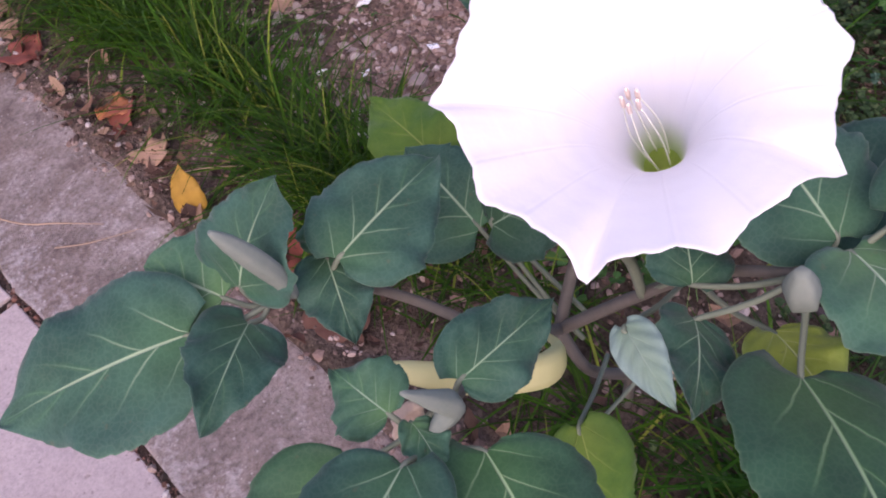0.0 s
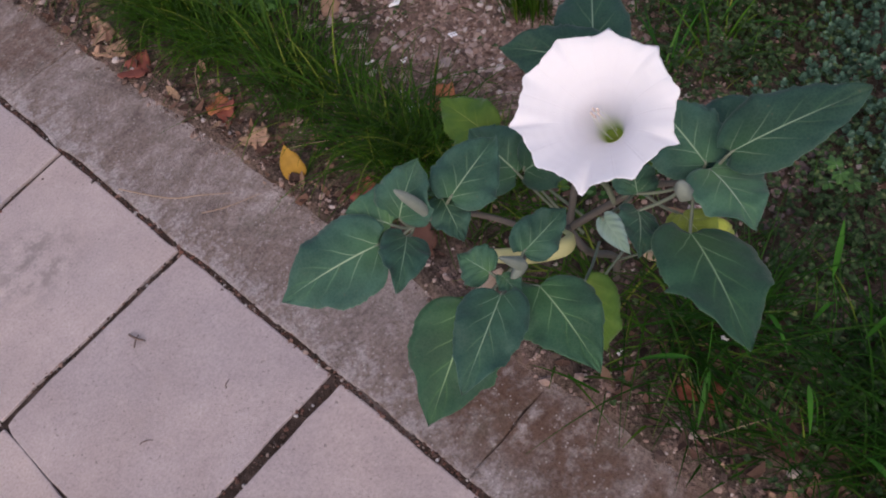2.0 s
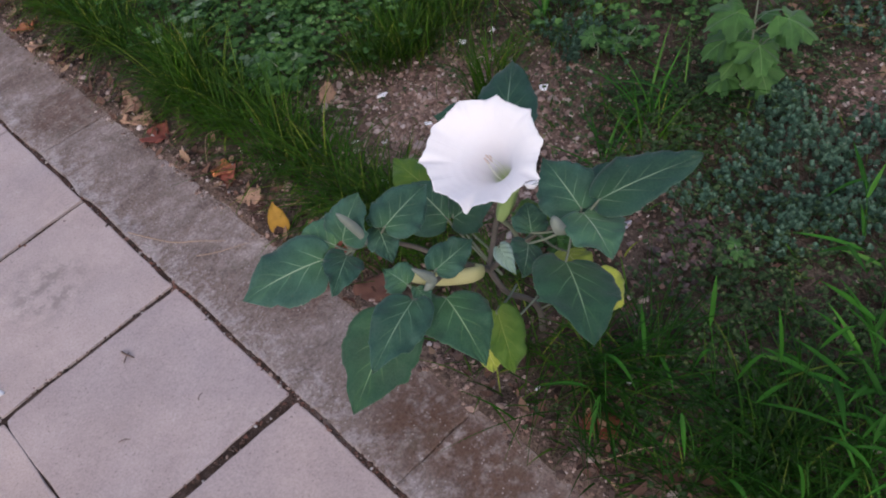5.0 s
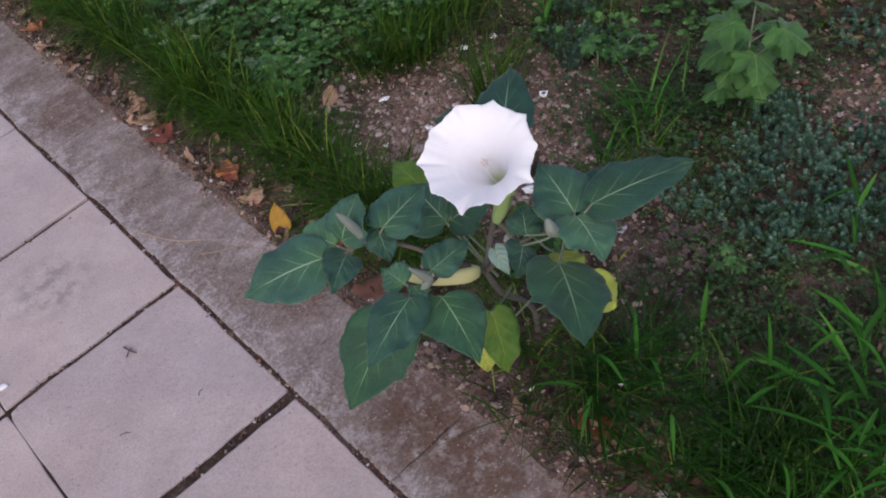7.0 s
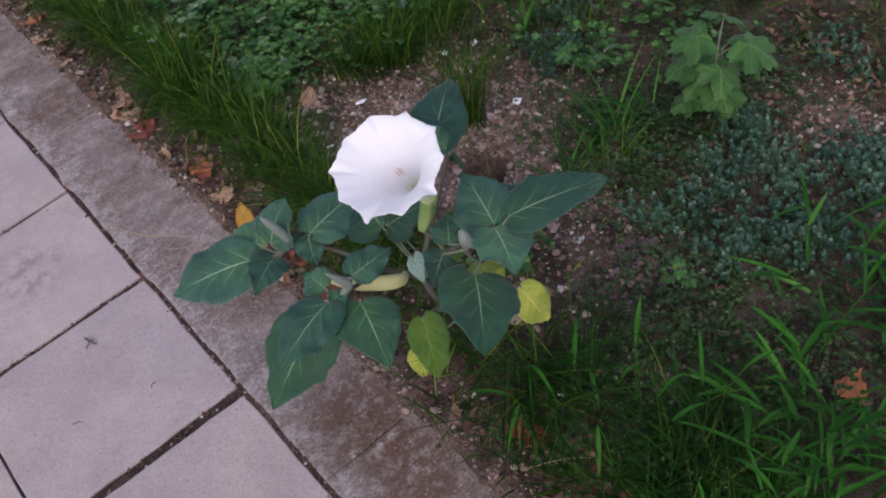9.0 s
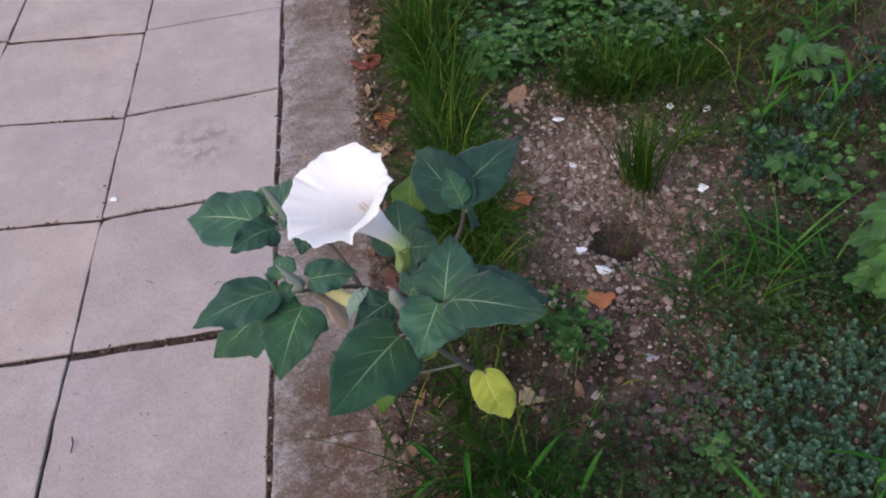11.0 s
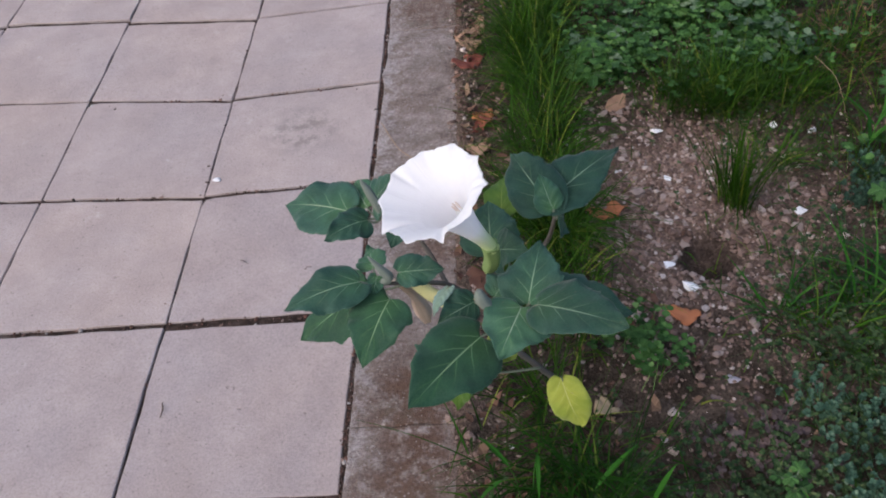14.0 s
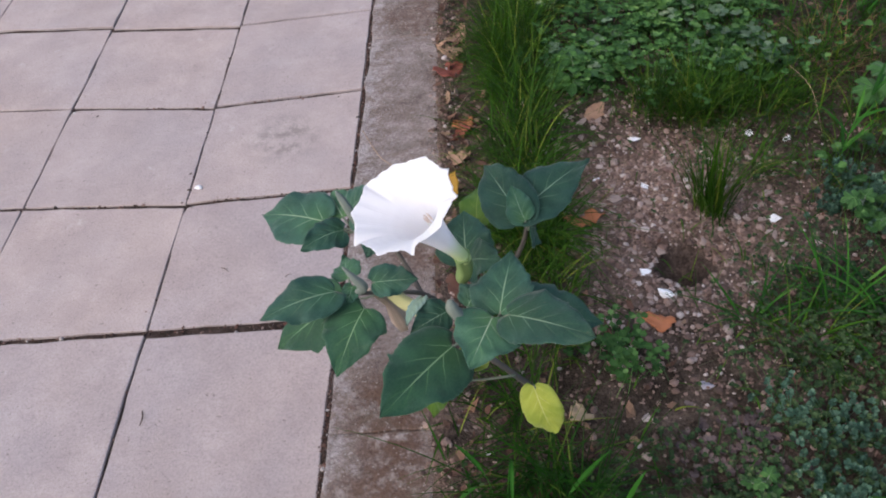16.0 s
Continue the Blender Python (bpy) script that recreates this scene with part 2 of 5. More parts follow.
def leaf_material(name, dark, mid, vein, glow, yellow=None, rough=0.62):
    """A leaf with a pale midrib and curved side veins along its own u and v."""
    m = Mat(name, rough, 0.22)
    uv = m.t.nodes.new("ShaderNodeSeparateXYZ")
    m.put(m.coord("UV"), uv.inputs[0])
    u, v = uv.outputs[0], uv.outputs[1]
    av = m.calc("ABSOLUTE", m.calc("MULTIPLY", m.calc("SUBTRACT", v, 0.5), 2.0))
    # four pairs of side veins that leave the rib at a slant and fade before the margin
    slant = m.calc("MULTIPLY", m.calc("POWER", av, 0.85), 0.40)
    wander = m.calc("MULTIPLY", m.calc("SUBTRACT", m.noise(30.0, 3, 0.6), 0.5), 0.07)
    s = m.calc("ADD", m.calc("SUBTRACT", u, slant), m.calc("MULTIPLY", m.step(v, 0.495, 0.505), 0.07))
    s = m.calc("ADD", m.calc("ADD", s, wander), 1.04)
    d = m.calc("ABSOLUTE", m.calc("SUBTRACT", m.calc("FRACT", m.calc("DIVIDE", s, 0.225)), 0.5))
    root = m.calc("SUBTRACT", u, slant)
    side = m.calc("MULTIPLY", m.step(d, 0.010, 0.050, 1.0, 0.0), m.step(av, 0.03, 0.72, 0.72, 0.0))
    side = m.calc("MULTIPLY", side, m.step(root, -0.05, 0.62, 1.0, 0.10))
    halo = m.calc("MULTIPLY", m.step(d, 0.02, 0.16, 0.30, 0.0), m.step(av, 0.05, 0.7, 1.0, 0.0))
    rib = m.calc("MULTIPLY", m.step(av, 0.008, 0.030, 1.0, 0.0), m.step(u, 0.45, 0.92, 1.0, 0.12))
    fan = m.calc("MULTIPLY", m.step(u, 0.0, 0.42, 0.55, 0.0), m.step(av, 0.0, 0.9, 1.0, 0.15))
    fan = m.calc("MAXIMUM", fan, halo)
    lines = m.calc("MAXIMUM", side, rib)
    w = m.coord()
    base = m.mix(m.step(m.noise(26.0, 6, 0.65, w), 0.34, 0.66), dark, mid)
    mesh = m.add("ShaderNodeTexVoronoi", Scale=260.0)
    mesh.feature = "DISTANCE_TO_EDGE"
    m.put(w, mesh.inputs["Vector"])
    net = m.step(mesh.outputs["Distance"], 0.0, 0.16, 1.0, 0.0)
    base = m.mix(m.calc("MULTIPLY", net, 0.04), base, vein)
    base = m.mix(m.calc("MULTIPLY", m.step(av, 0.3, 1.0), 0.35), base, m.mix(1.0, base, (0.95, 0.98, 1.45), "MULTIPLY"))
    base = m.mix(m.calc("MULTIPLY", fan, 0.6), base, glow)
    if yellow:
        base = m.mix(m.step(m.noise(16.0, 3, 0.6, w), 0.45, 0.62), base, yellow)
    speck = m.step(m.noise(140.0, 2, 0.5, w), 0.70, 0.76)
    base = m.mix(m.calc("MULTIPLY", speck, 0.35), base, (0.10, 0.085, 0.05))
    base = m.mix(m.calc("MULTIPLY", lines, 0.78), base, vein)
    base = m.mix(m.step(av, 0.97, 1.0, 0.0, 0.12), base, vein)
    tone = m.ramp(m.rand(), (0.0, (0.80, 0.86, 0.84)), (1.0, (1.12, 1.08, 1.06)))
    base = m.mix(1.0, base, tone, "MULTIPLY")
    m.colour(base)
    m.b.inputs["Sheen Weight"].default_value = 0.12
    m.b.inputs["Sheen Roughness"].default_value = 0.5
    m.bump(m.calc("ADD", m.calc("MULTIPLY", lines, -1.0), m.calc("MULTIPLY", m.noise(75.0, 6, 0.7, w), 1.1)), 0.45, 0.002)
    m.see_through(m.mix(0.5, base, glow), 0.14)
    return m.m


def plain_material(name, a, b, scale=40.0, rough=0.7, spec=0.25, glow=None, part=0.25, bump=0.2):
    m = Mat(name, rough, spec)
    base = m.mix(m.noise(scale, 4, 0.6), a, b)
    m.colour(base)
    m.bump(m.noise(scale * 6, 3), bump, 0.001)
    if glow:
        m.see_through(glow, part)
    return m.m


def blade_material(name, low, high, tip, glow, rough=0.55):
    """Grass: a colour of its own for each blade, some of them dry, with a paler rib."""
    m = Mat(name, rough, 0.11)
    isl = m.island()
    base = m.ramp(isl, (0.0, low), (0.50, tuple(0.66 * h for h in high)), (0.80, high), (0.91, tuple(0.65 * h + 0.35 * t for h, t in zip(high, tip))), (0.98, tip))
    uv = m.t.nodes.new("ShaderNodeSeparateXYZ")
    m.put(m.coord("UV"), uv.inputs[0])
    rib = m.step(m.calc("ABSOLUTE", m.calc("SUBTRACT", uv.outputs[1], 0.5)), 0.02, 0.12, 1.0, 0.0)
    base = m.mix(m.calc("MULTIPLY", rib, 0.15), base, tip)
    patch = m.ramp(m.noise(7.0, 4, 0.65, m.place()), (0.34, (0.55, 0.58, 0.60)), (0.52, (1.0, 1.0, 1.0)), (0.68, (1.45, 1.32, 1.25)))
    base = m.mix(1.0, base, patch, "MULTIPLY")
    m.colour(base)
    m.see_through(glow, 0.2)
    return m.m


SLAB, KERB, SOIL = slab_material(), kerb_material(), soil_material()
JOINT = joint_material()
GRAVEL = pebble_material("mixed_gravel", (0.0, (0.07, 0.046, 0.038)), (0.5, (0.180, 0.116, 0.096)), (0.88, (0.29, 0.208, 0.180)), (0.99, (0.45, 0.39, 0.37)))
STONE = stone_material("brown_pink_stone", (0.16, 0.12, 0.105), (0.36, 0.28, 0.255))
SHELL = stone_material("white_chip", (0.72, 0.71, 0.74), (0.85, 0.85, 0.88))
GREY_STONE = stone_material("lilac_grey_stone", (0.26, 0.245, 0.29), (0.42, 0.40, 0.46))
LEAF = leaf_material("datura_leaf", (0.017, 0.058, 0.039), (0.032, 0.094, 0.061), (0.30, 0.41, 0.27), (0.060, 0.17, 0.055))
LEAF_GREEN = leaf_material("datura_green_leaf", (0.014, 0.054, 0.028), (0.026, 0.085, 0.040), (0.28, 0.41, 0.22), (0.06, 0.18, 0.035))
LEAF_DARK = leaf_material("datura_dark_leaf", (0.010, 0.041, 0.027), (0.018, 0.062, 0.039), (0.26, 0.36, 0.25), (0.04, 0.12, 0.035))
LEAF_YOUNG = leaf_material("datura_young_leaf", (0.026, 0.084, 0.048), (0.042, 0.115, 0.064), (0.30, 0.40, 0.28), (0.12, 0.25, 0.06))
LEAF_LIME = leaf_material("datura_yellowing_leaf", (0.036, 0.098, 0.012), (0.072, 0.140, 0.014), (0.20, 0.25, 0.06), (0.15, 0.20, 0.02))
LEAF_YELLOW = leaf_material("datura_yellow_leaf", (0.20, 0.27, 0.032), (0.29, 0.34, 0.050), (0.56, 0.55, 0.26), (0.5, 0.5, 0.1))
LEAF_PALE = leaf_material("datura_leaf_underside", (0.19, 0.27, 0.21), (0.25, 0.33, 0.26), (0.32, 0.39, 0.31), (0.25, 0.35, 0.2))
STEM = plain_material("purple_grey_stem", (0.070, 0.066, 0.056), (0.13, 0.112, 0.102), 90.0, 0.7)
CREAM = plain_material("cream_yellow_rolled_leaf", (0.52, 0.52, 0.24), (0.64, 0.63, 0.35), 40.0, 0.7, glow=(0.6, 0.55, 0.25), part=0.25)
PETIOLE = plain_material("pale_green_petiole", (0.10, 0.13, 0.09), (0.18, 0.20, 0.15), 90.0, 0.65)
BUD = plain_material("downy_grey_green_bud", (0.120, 0.150, 0.128), (0.195, 0.215, 0.190), 120.0, 0.8)
CALYX = plain_material("pale_green_calyx", (0.17, 0.27, 0.09), (0.27, 0.36, 0.15), 50.0, 0.6, glow=(0.3, 0.45, 0.1), part=0.2)
WITHERED = plain_material("withered_petal", (0.54, 0.40, 0.29), (0.70, 0.57, 0.47), 45.0, 0.8, glow=(0.6, 0.4, 0.25), part=0.2)
ANTHER = plain_material("pinkish_anther", (0.66, 0.53, 0.47), (0.76, 0.66, 0.60), 200.0, 0.8)
FILAMENT = plain_material("pale_filament", (0.78, 0.80, 0.68), (0.84, 0.86, 0.77), 100.0, 0.6)
FINE_GRASS = blade_material("fine_dark_grass", (0.005, 0.020, 0.002), (0.032, 0.098, 0.006), (0.16, 0.185, 0.028), (0.058, 0.16, 0.009))
# darker copy of the fine grass: the dim corner's shade put into its colour
SHADED_GRASS = blade_material("deep_green_grass", (0.002, 0.013, 0.001), (0.013, 0.064, 0.004), (0.085, 0.125, 0.018), (0.035, 0.13, 0.007))
BROAD_GRASS = blade_material("broad_bright_grass", (0.007, 0.040, 0.005), (0.032, 0.140, 0.014), (0.085, 0.20, 0.035), (0.045, 0.18, 0.018))
SEDUM = blade_material("blue_green_stonecrop", (0.036, 0.086, 0.057), (0.084, 0.166, 0.113), (0.15, 0.22, 0.16), (0.06, 0.15, 0.09))
CLOVER = blade_material("clover_green", (0.013, 0.046, 0.011), (0.066, 0.158, 0.040), (0.14, 0.25, 0.08), (0.06, 0.17, 0.03))
WEED_LEAF = leaf_material("lobed_weed_leaf", (0.022, 0.070, 0.015), (0.044, 0.120, 0.026), (0.09, 0.18, 0.06), (0.06, 0.17, 0.03))
DEAD_TAN = plain_material("dry_tan_leaf", (0.24, 0.135, 0.085), (0.37, 0.235, 0.165), 55.0, 0.8)
DEAD_PALE = plain_material("dry_pale_leaf", (0.34, 0.23, 0.13), (0.50, 0.37, 0.24), 55.0, 0.8)
DEAD_BROWN = plain_material("damp_brown_leaf", (0.060, 0.026, 0.018), (0.125, 0.060, 0.042), 55.0, 0.75)
DEAD_RED = plain_material("dry_red_brown_leaf", (0.13, 0.032, 0.024), (0.24, 0.078, 0.055), 55.0, 0.8)
DEAD_DARK = plain_material("wet_dark_red_leaf", (0.085, 0.022, 0.012), (0.15, 0.045, 0.022), 55.0, 0.7)
DEAD_ORANGE = plain_material("dry_orange_leaf", (0.30, 0.095, 0.038), (0.45, 0.18, 0.090), 55.0, 0.75)
DEAD_YELLOW = plain_material("fallen_yellow_leaf", (0.15, 0.080, 0.012), (0.36, 0.21, 0.03), 45.0, 0.7)
CRUMB = pebble_material("dark_grit", (0.0, (0.03, 0.022, 0.018)), (0.5, (0.075, 0.043, 0.034)), (0.75, (0.14, 0.062, 0.045)), (0.93, (0.22, 0.16, 0.14)), (0.995, (0.40, 0.38, 0.38)))
LITTER = pebble_material("crumbled_dead_leaf", (0.0, (0.035, 0.020, 0.015)), (0.45, (0.08, 0.042, 0.030)), (0.75, (0.13, 0.068, 0.047)), (0.95, (0.23, 0.15, 0.10)))
CREEPER = blade_material("dark_creeper", (0.016, 0.040, 0.014), (0.055, 0.100, 0.040), (0.12, 0.15, 0.06), (0.03, 0.08, 0.03))
MAUVE = blade_material("mauve_seedling", (0.07, 0.05, 0.055), (0.15, 0.11, 0.11), (0.19, 0.15, 0.14), (0.12, 0.08, 0.08))
PALE_LEAF = blade_material("pale_seedling", (0.07, 0.125, 0.070), (0.15, 0.22, 0.13), (0.20, 0.27, 0.17), (0.10, 0.2, 0.08))
STRAW = plain_material("dry_straw", (0.24, 0.16, 0.11), (0.38, 0.27, 0.19), 80.0, 0.8)
GUM = plain_material("pale_grey_gum", (0.60, 0.59, 0.62), (0.72, 0.71, 0.73), 90.0, 0.6)
DRY_BROWN = plain_material("red_brown_dry_grass", (0.12, 0.060, 0.034), (0.22, 0.125, 0.070), 80.0, 0.8)
TWIG = plain_material("dark_twig", (0.07, 0.045, 0.04), (0.14, 0.095, 0.08), 90.0, 0.8)


def petal_material():
    m = Mat("white_trumpet_petal", 0.55, 0.25)
    uv = m.t.nodes.new("ShaderNodeSeparateXYZ")
    m.put(m.coord("UV"), uv.inputs[0])
    u, v = uv.outputs[0], uv.outputs[1]
    green = m.step(v, 0.0, 0.24, 0.9, 0.0)
    base = m.mix(green, (0.90, 0.895, 0.925), (0.60, 0.72, 0.28))
    ribs = m.calc("ABSOLUTE", m.calc("SUBTRACT", m.calc("FRACT", m.calc("MULTIPLY", u, 15.0)), 0.5))
    line = m.step(ribs, 0.0, 0.06, 1.0, 0.0)
    base = m.mix(m.calc("MULTIPLY", line, 0.03), base, (0.80, 0.80, 0.78))
    m.colour(base)
    m.bump(m.calc("ADD", m.calc("MULTIPLY", line, -0.3), m.noise(38.0, 5, 0.6)), 0.3, 0.003)
    m.see_through(base, 0.46)
    return m.m


PETAL = petal_material()
THROAT = plain_material("lime_green_throat", (0.44, 0.56, 0.12), (0.54, 0.64, 0.2), 200.0, 0.7, glow=(0.5, 0.7, 0.2), part=0.4)


# ---- building helpers ----
def mesh_of(name, verts, faces, material, uvs=None, smooth=True):
    me = bpy.data.meshes.new(name)
    me.from_pydata([tuple(map(float, v)) for v in verts], [], [tuple(map(int, q)) for q in faces])
    if uvs is not None:
        layer = me.uv_layers.new(name="uv")
        corner = np.empty(len(me.loops), dtype=np.int32)
        me.loops.foreach_get("vertex_index", corner)
        layer.data.foreach_set("uv", np.asarray(uvs, dtype=np.float32)[corner].ravel())
    me.polygons.foreach_set("use_smooth", [smooth] * len(me.polygons))
    me.materials.append(material)
    me.update()
    return me


def part(name, me, parent, label=""):
    ob = new(name, me)
    ob.parent = parent
    return tagged(ob, label)


def thing(name, label, category, at=(0, 0, 0), group="", kind="", me=None):
    ob = new(name, me)
    ob.location = at
    return tagged(ob, label, category, group, kind)


def spline(points, n):
    """n + 1 places along a smooth line through the points."""
    p = np.array([points[0], *points, points[-1]], float)
    out = []
    for s in np.linspace(0, len(points) - 1, n + 1):
        i = min(int(s), len(points) - 2)
        t = s - i
        a, b, c, d = p[i], p[i + 1], p[i + 2], p[i + 3]
        out.append(0.5 * (2 * b + (c - a) * t + (2 * a - 5 * b + 4 * c - d) * t**2 + (3 * b - a - 3 * c + d) * t**3))
    return np.array(out)


def tube(points, radii, sides=8, steps=14, ribs=0.0, rib_count=5):
    """A closed round bar along a smooth line; radii are given at even steps of its length."""
    line = spline(points, steps)
    r = np.interp(np.linspace(0, 1, steps + 1), np.linspace(0, 1, len(radii)), radii)
    ways = np.gradient(line, axis=0)
    ways /= np.linalg.norm(ways, axis=1)[:, None]
    side = np.cross(ways[0], (0.31, 0.2, 0.93))
    side /= np.linalg.norm(side)
    verts, faces = [], []
    for i in range(steps + 1):
        side = side - ways[i] * (side @ ways[i])
        side /= np.linalg.norm(side)
        up = np.cross(ways[i], side)
        for k in range(sides):
            a = 2 * math.pi * k / sides
            rr = r[i] * (1 + ribs * math.cos(rib_count * a))
            verts.append(line[i] + rr * (math.cos(a) * side + math.sin(a) * up))
    for i in range(steps):
        for k in range(sides):
            faces.append((i * sides + k, i * sides + (k + 1) % sides, (i + 1) * sides + (k + 1) % sides, (i + 1) * sides + k))
    faces += [tuple(range(sides))[::-1], tuple(steps * sides + k for k in range(sides))]
    return verts, faces


def unit(v):
    v = np.array(v, float)
    return v / np.linalg.norm(v)


def leaf_mesh(name, base, tip, width, up, material, arch=0.10, fold=0.12, lobes=4.0, tooth=0.17, wave=0.0042, seed=0, skew=0.0, fat=0.38, sharp=1.0, nu=64, nv=14, thick=0.0005):
    """A leaf blade from base to tip: egg-shaped with toothed lobes, arched, folded along its rib and wavy, with two sides and a rim."""
    base, tip = np.array(base, float), np.array(tip, float)
    length = np.linalg.norm(tip - base)
    ax = unit(tip - base)
    side = unit(np.cross(up, ax))
    nor = np.cross(ax, side)
    peak = (fat / (fat + sharp)) ** fat * (sharp / (fat + sharp)) ** sharp
    rng = random.Random(seed)
    ph = [rng.uniform(0, 6.28) for _ in range(6)]
    verts, uvs = [], []
    for layer in (0, 1):
        for i in range(nu + 1):
            u = i / nu
            uu = 0.004 + 0.996 * u
            half = 0.5 * width * (uu**fat) * ((1.0 - uu) ** sharp) / peak
            for j in range(nv + 1):
                v = 2 * j / nv - 1
                s = 0 if v < 0 else 1
                saw = (lobes * u + ph[s] / 6.28 + 0.35 * math.sin(4.2 * u + ph[2 + s])) % 1.0
                deep = tooth * (0.55 + 0.45 * math.sin(2.1 * math.floor(lobes * u + ph[s] / 6.28) + ph[5]))
                bite = deep * min(saw / 0.80, (1 - saw) / 0.20) * min(1, 2.2 * u) * min(1, 4 * (1 - u))
                bite += 0.035 * ((11.0 * u + ph[1 - s] + 0.5 * math.sin(9 * u + ph[5])) % 1.0) * min(1, 3 * u) * min(1, 6 * (1 - u)) * (1 if tooth > 0.05 else 0)
                belly = 1 + (0.07 if s else -0.07) * math.sin(ph[4]) * (1 - u)
                h = half * belly * (1.0 - 0.4 * tooth + bite * abs(v) ** 4)
                across = v * h
                back = -(0.07 + 0.05 * math.sin(ph[3] + 3.1 * s)) * length * max(0.0, 1 - u * 4) * abs(v) ** 1.5
                z = arch * length * 4 * u * (1 - u) * (1 - 0.3 * u)
                z += fold * abs(across) - 0.9 * fold * across * across / max(0.5 * width, 1e-6) * 1.3
                z += wave * abs(v) ** 1.6 * (math.sin(9 * u + ph[3] + 2.2 * s) + 0.6 * math.sin(17 * u + ph[4] + s)) * min(1, 3 * u)
                z += 0.0008 * math.sin(33 * u - 9 * abs(v) + ph[5]) * abs(v) ** 0.5
                p = base + ax * (u * length + back) + side * (across + skew * length * u * (1 - u)) + nor * (z - layer * thick)
                verts.append(p)
                uvs.append((u, 0.5 + 0.5 * v))
    n = (nu + 1) * (nv + 1)
    faces = []
    for i in range(nu):
        for j in range(nv):
            a = i * (nv + 1) + j
            q = (a, a + 1, a + nv + 2, a + nv + 1)
            faces.append(q[::-1])
            faces.append(tuple(n + k for k in q))
    rim = [j for j in range(nv + 1)] + [i * (nv + 1) + nv for i in range(1, nu + 1)] + [nu * (nv + 1) + j for j in range(nv - 1, -1, -1)] + [i * (nv + 1) for i in range(nu - 1, 0, -1)]
    for a, b in zip(rim, rim[1:] + rim[:1]):
        faces.append((a, b, n + b, n + a))
    return mesh_of(name, verts, faces, material, uvs)


def ribbons(name, roots, tall, wide, head, lean, bend, material, segs=5, fold=0.25, taper=1.4):
    """Many blades of grass as one mesh: arched, tapered strips, creased along the middle."""
    n = len(roots)
    t = np.linspace(0, 1, segs + 1)[None, :]
    dx, dy = np.cos(head)[:, None], np.sin(head)[:, None]
    ang = lean[:, None] + bend[:, None] * t
    step = tall[:, None] / segs
    out = np.concatenate([np.zeros((n, 1)), np.cumsum(np.sin(ang[:, :-1]) * step, 1)], 1)
    rise = np.concatenate([np.zeros((n, 1)), np.cumsum(np.cos(ang[:, :-1]) * step, 1)], 1)
    mid = np.stack([roots[:, :1] + dx * out, roots[:, 1:2] + dy * out, roots[:, 2:3] + rise], -1)
    w = wide[:, None] * (1 - t**taper) * (0.55 + 0.45 * np.minimum(1, t * 3)) + 0.0002
    off = np.stack([-dy * w, dx * w, 0 * w], -1)
    dip = np.stack([0 * w, 0 * w, fold * w], -1)
    rows = np.stack([mid - off + dip, mid, mid + off + dip], 2)
    verts = rows.reshape(-1, 3)
    uv = np.stack([np.broadcast_to(t[:, :, None], (n, segs + 1, 3)), np.broadcast_to(np.array([0.0, 0.5, 1.0])[None, None], (n, segs + 1, 3))], -1).reshape(-1, 2)
    a = (np.arange(n)[:, None, None] * (segs + 1) * 3 + np.arange(segs)[None, :, None] * 3 + np.arange(2)[None, None]).ravel()
    faces = np.stack([a, a + 1, a + 4, a + 3], 1)
    return mesh_of(name, verts, faces, material, uv)


def soil_height(x, y):
    n = noise.noise(Vector((x * 5, y * 5, 0.3))) * 0.010 + noise.noise(Vector((x * 17, y * 17, 2.0))) * 0.005
    pit = 0.066 * math.exp(-((((x - 0.712) / 0.055) ** 2 + ((y - 0.105) / 0.052) ** 2) ** 1.35))
    rim = min(1.0, max(0.0, (x - 0.2) / 0.12))
    z = -0.010 + n * rim - pit + 0.02 * min(1, max(0, (x - 0.9) / 0.6))
    if x < 0.27:
        # soil washed up over the edge of the kerb in an uneven line
        line = 0.197 + 0.014 * noise.noise(Vector((0.0, y * 7, 4.0))) + 0.008 * noise.noise(Vector((0.0, y * 29, 9.0)))
        bank = max(-0.04, min(0.005, 0.4 * (x - line)))
        k = min(1.0, max(0.0, (x - 0.22) / 0.05))
        z = bank * (1 - k) + z * k
    return z


# ---- ground, pavement and kerb ----
def ground_sheet():
    far = [3.2, 4.0, 4.3, 4.5, 4.7, 7, 12, 25, 60, 150, 400]
    xs = [-v for v in far[::-1]] + [-2.4, -1.2, 0.0, 0.15] + [0.165 + 0.006 * i for i in range(12)] + [0.24 + 0.02 * i for i in range(114)] + far
    ys = [-v for v in far[::-1]] + [-2.2 + 0.02 * i for i in range(241)] + far
    verts = []
    for y in ys:
        for x in xs:
            inside = x >= 0.16 and abs(x) < 3 and abs(y) < 3
            verts.append((x, y, soil_height(x, y) if inside else (-0.012 if x >= 0.2 or x < -4.2 or abs(y) > 4.6 else -0.09)))
    n = len(xs)
    faces = [(j * n + i, j * n + i + 1, j * n + n + i + 1, j * n + n + i) for j in range(len(ys) - 1) for i in range(n - 1)]
    return mesh_of("ground", verts, faces, SOIL)


thing("ground", "bare stony brown garden soil", "soil", kind="structure", me=ground_sheet())


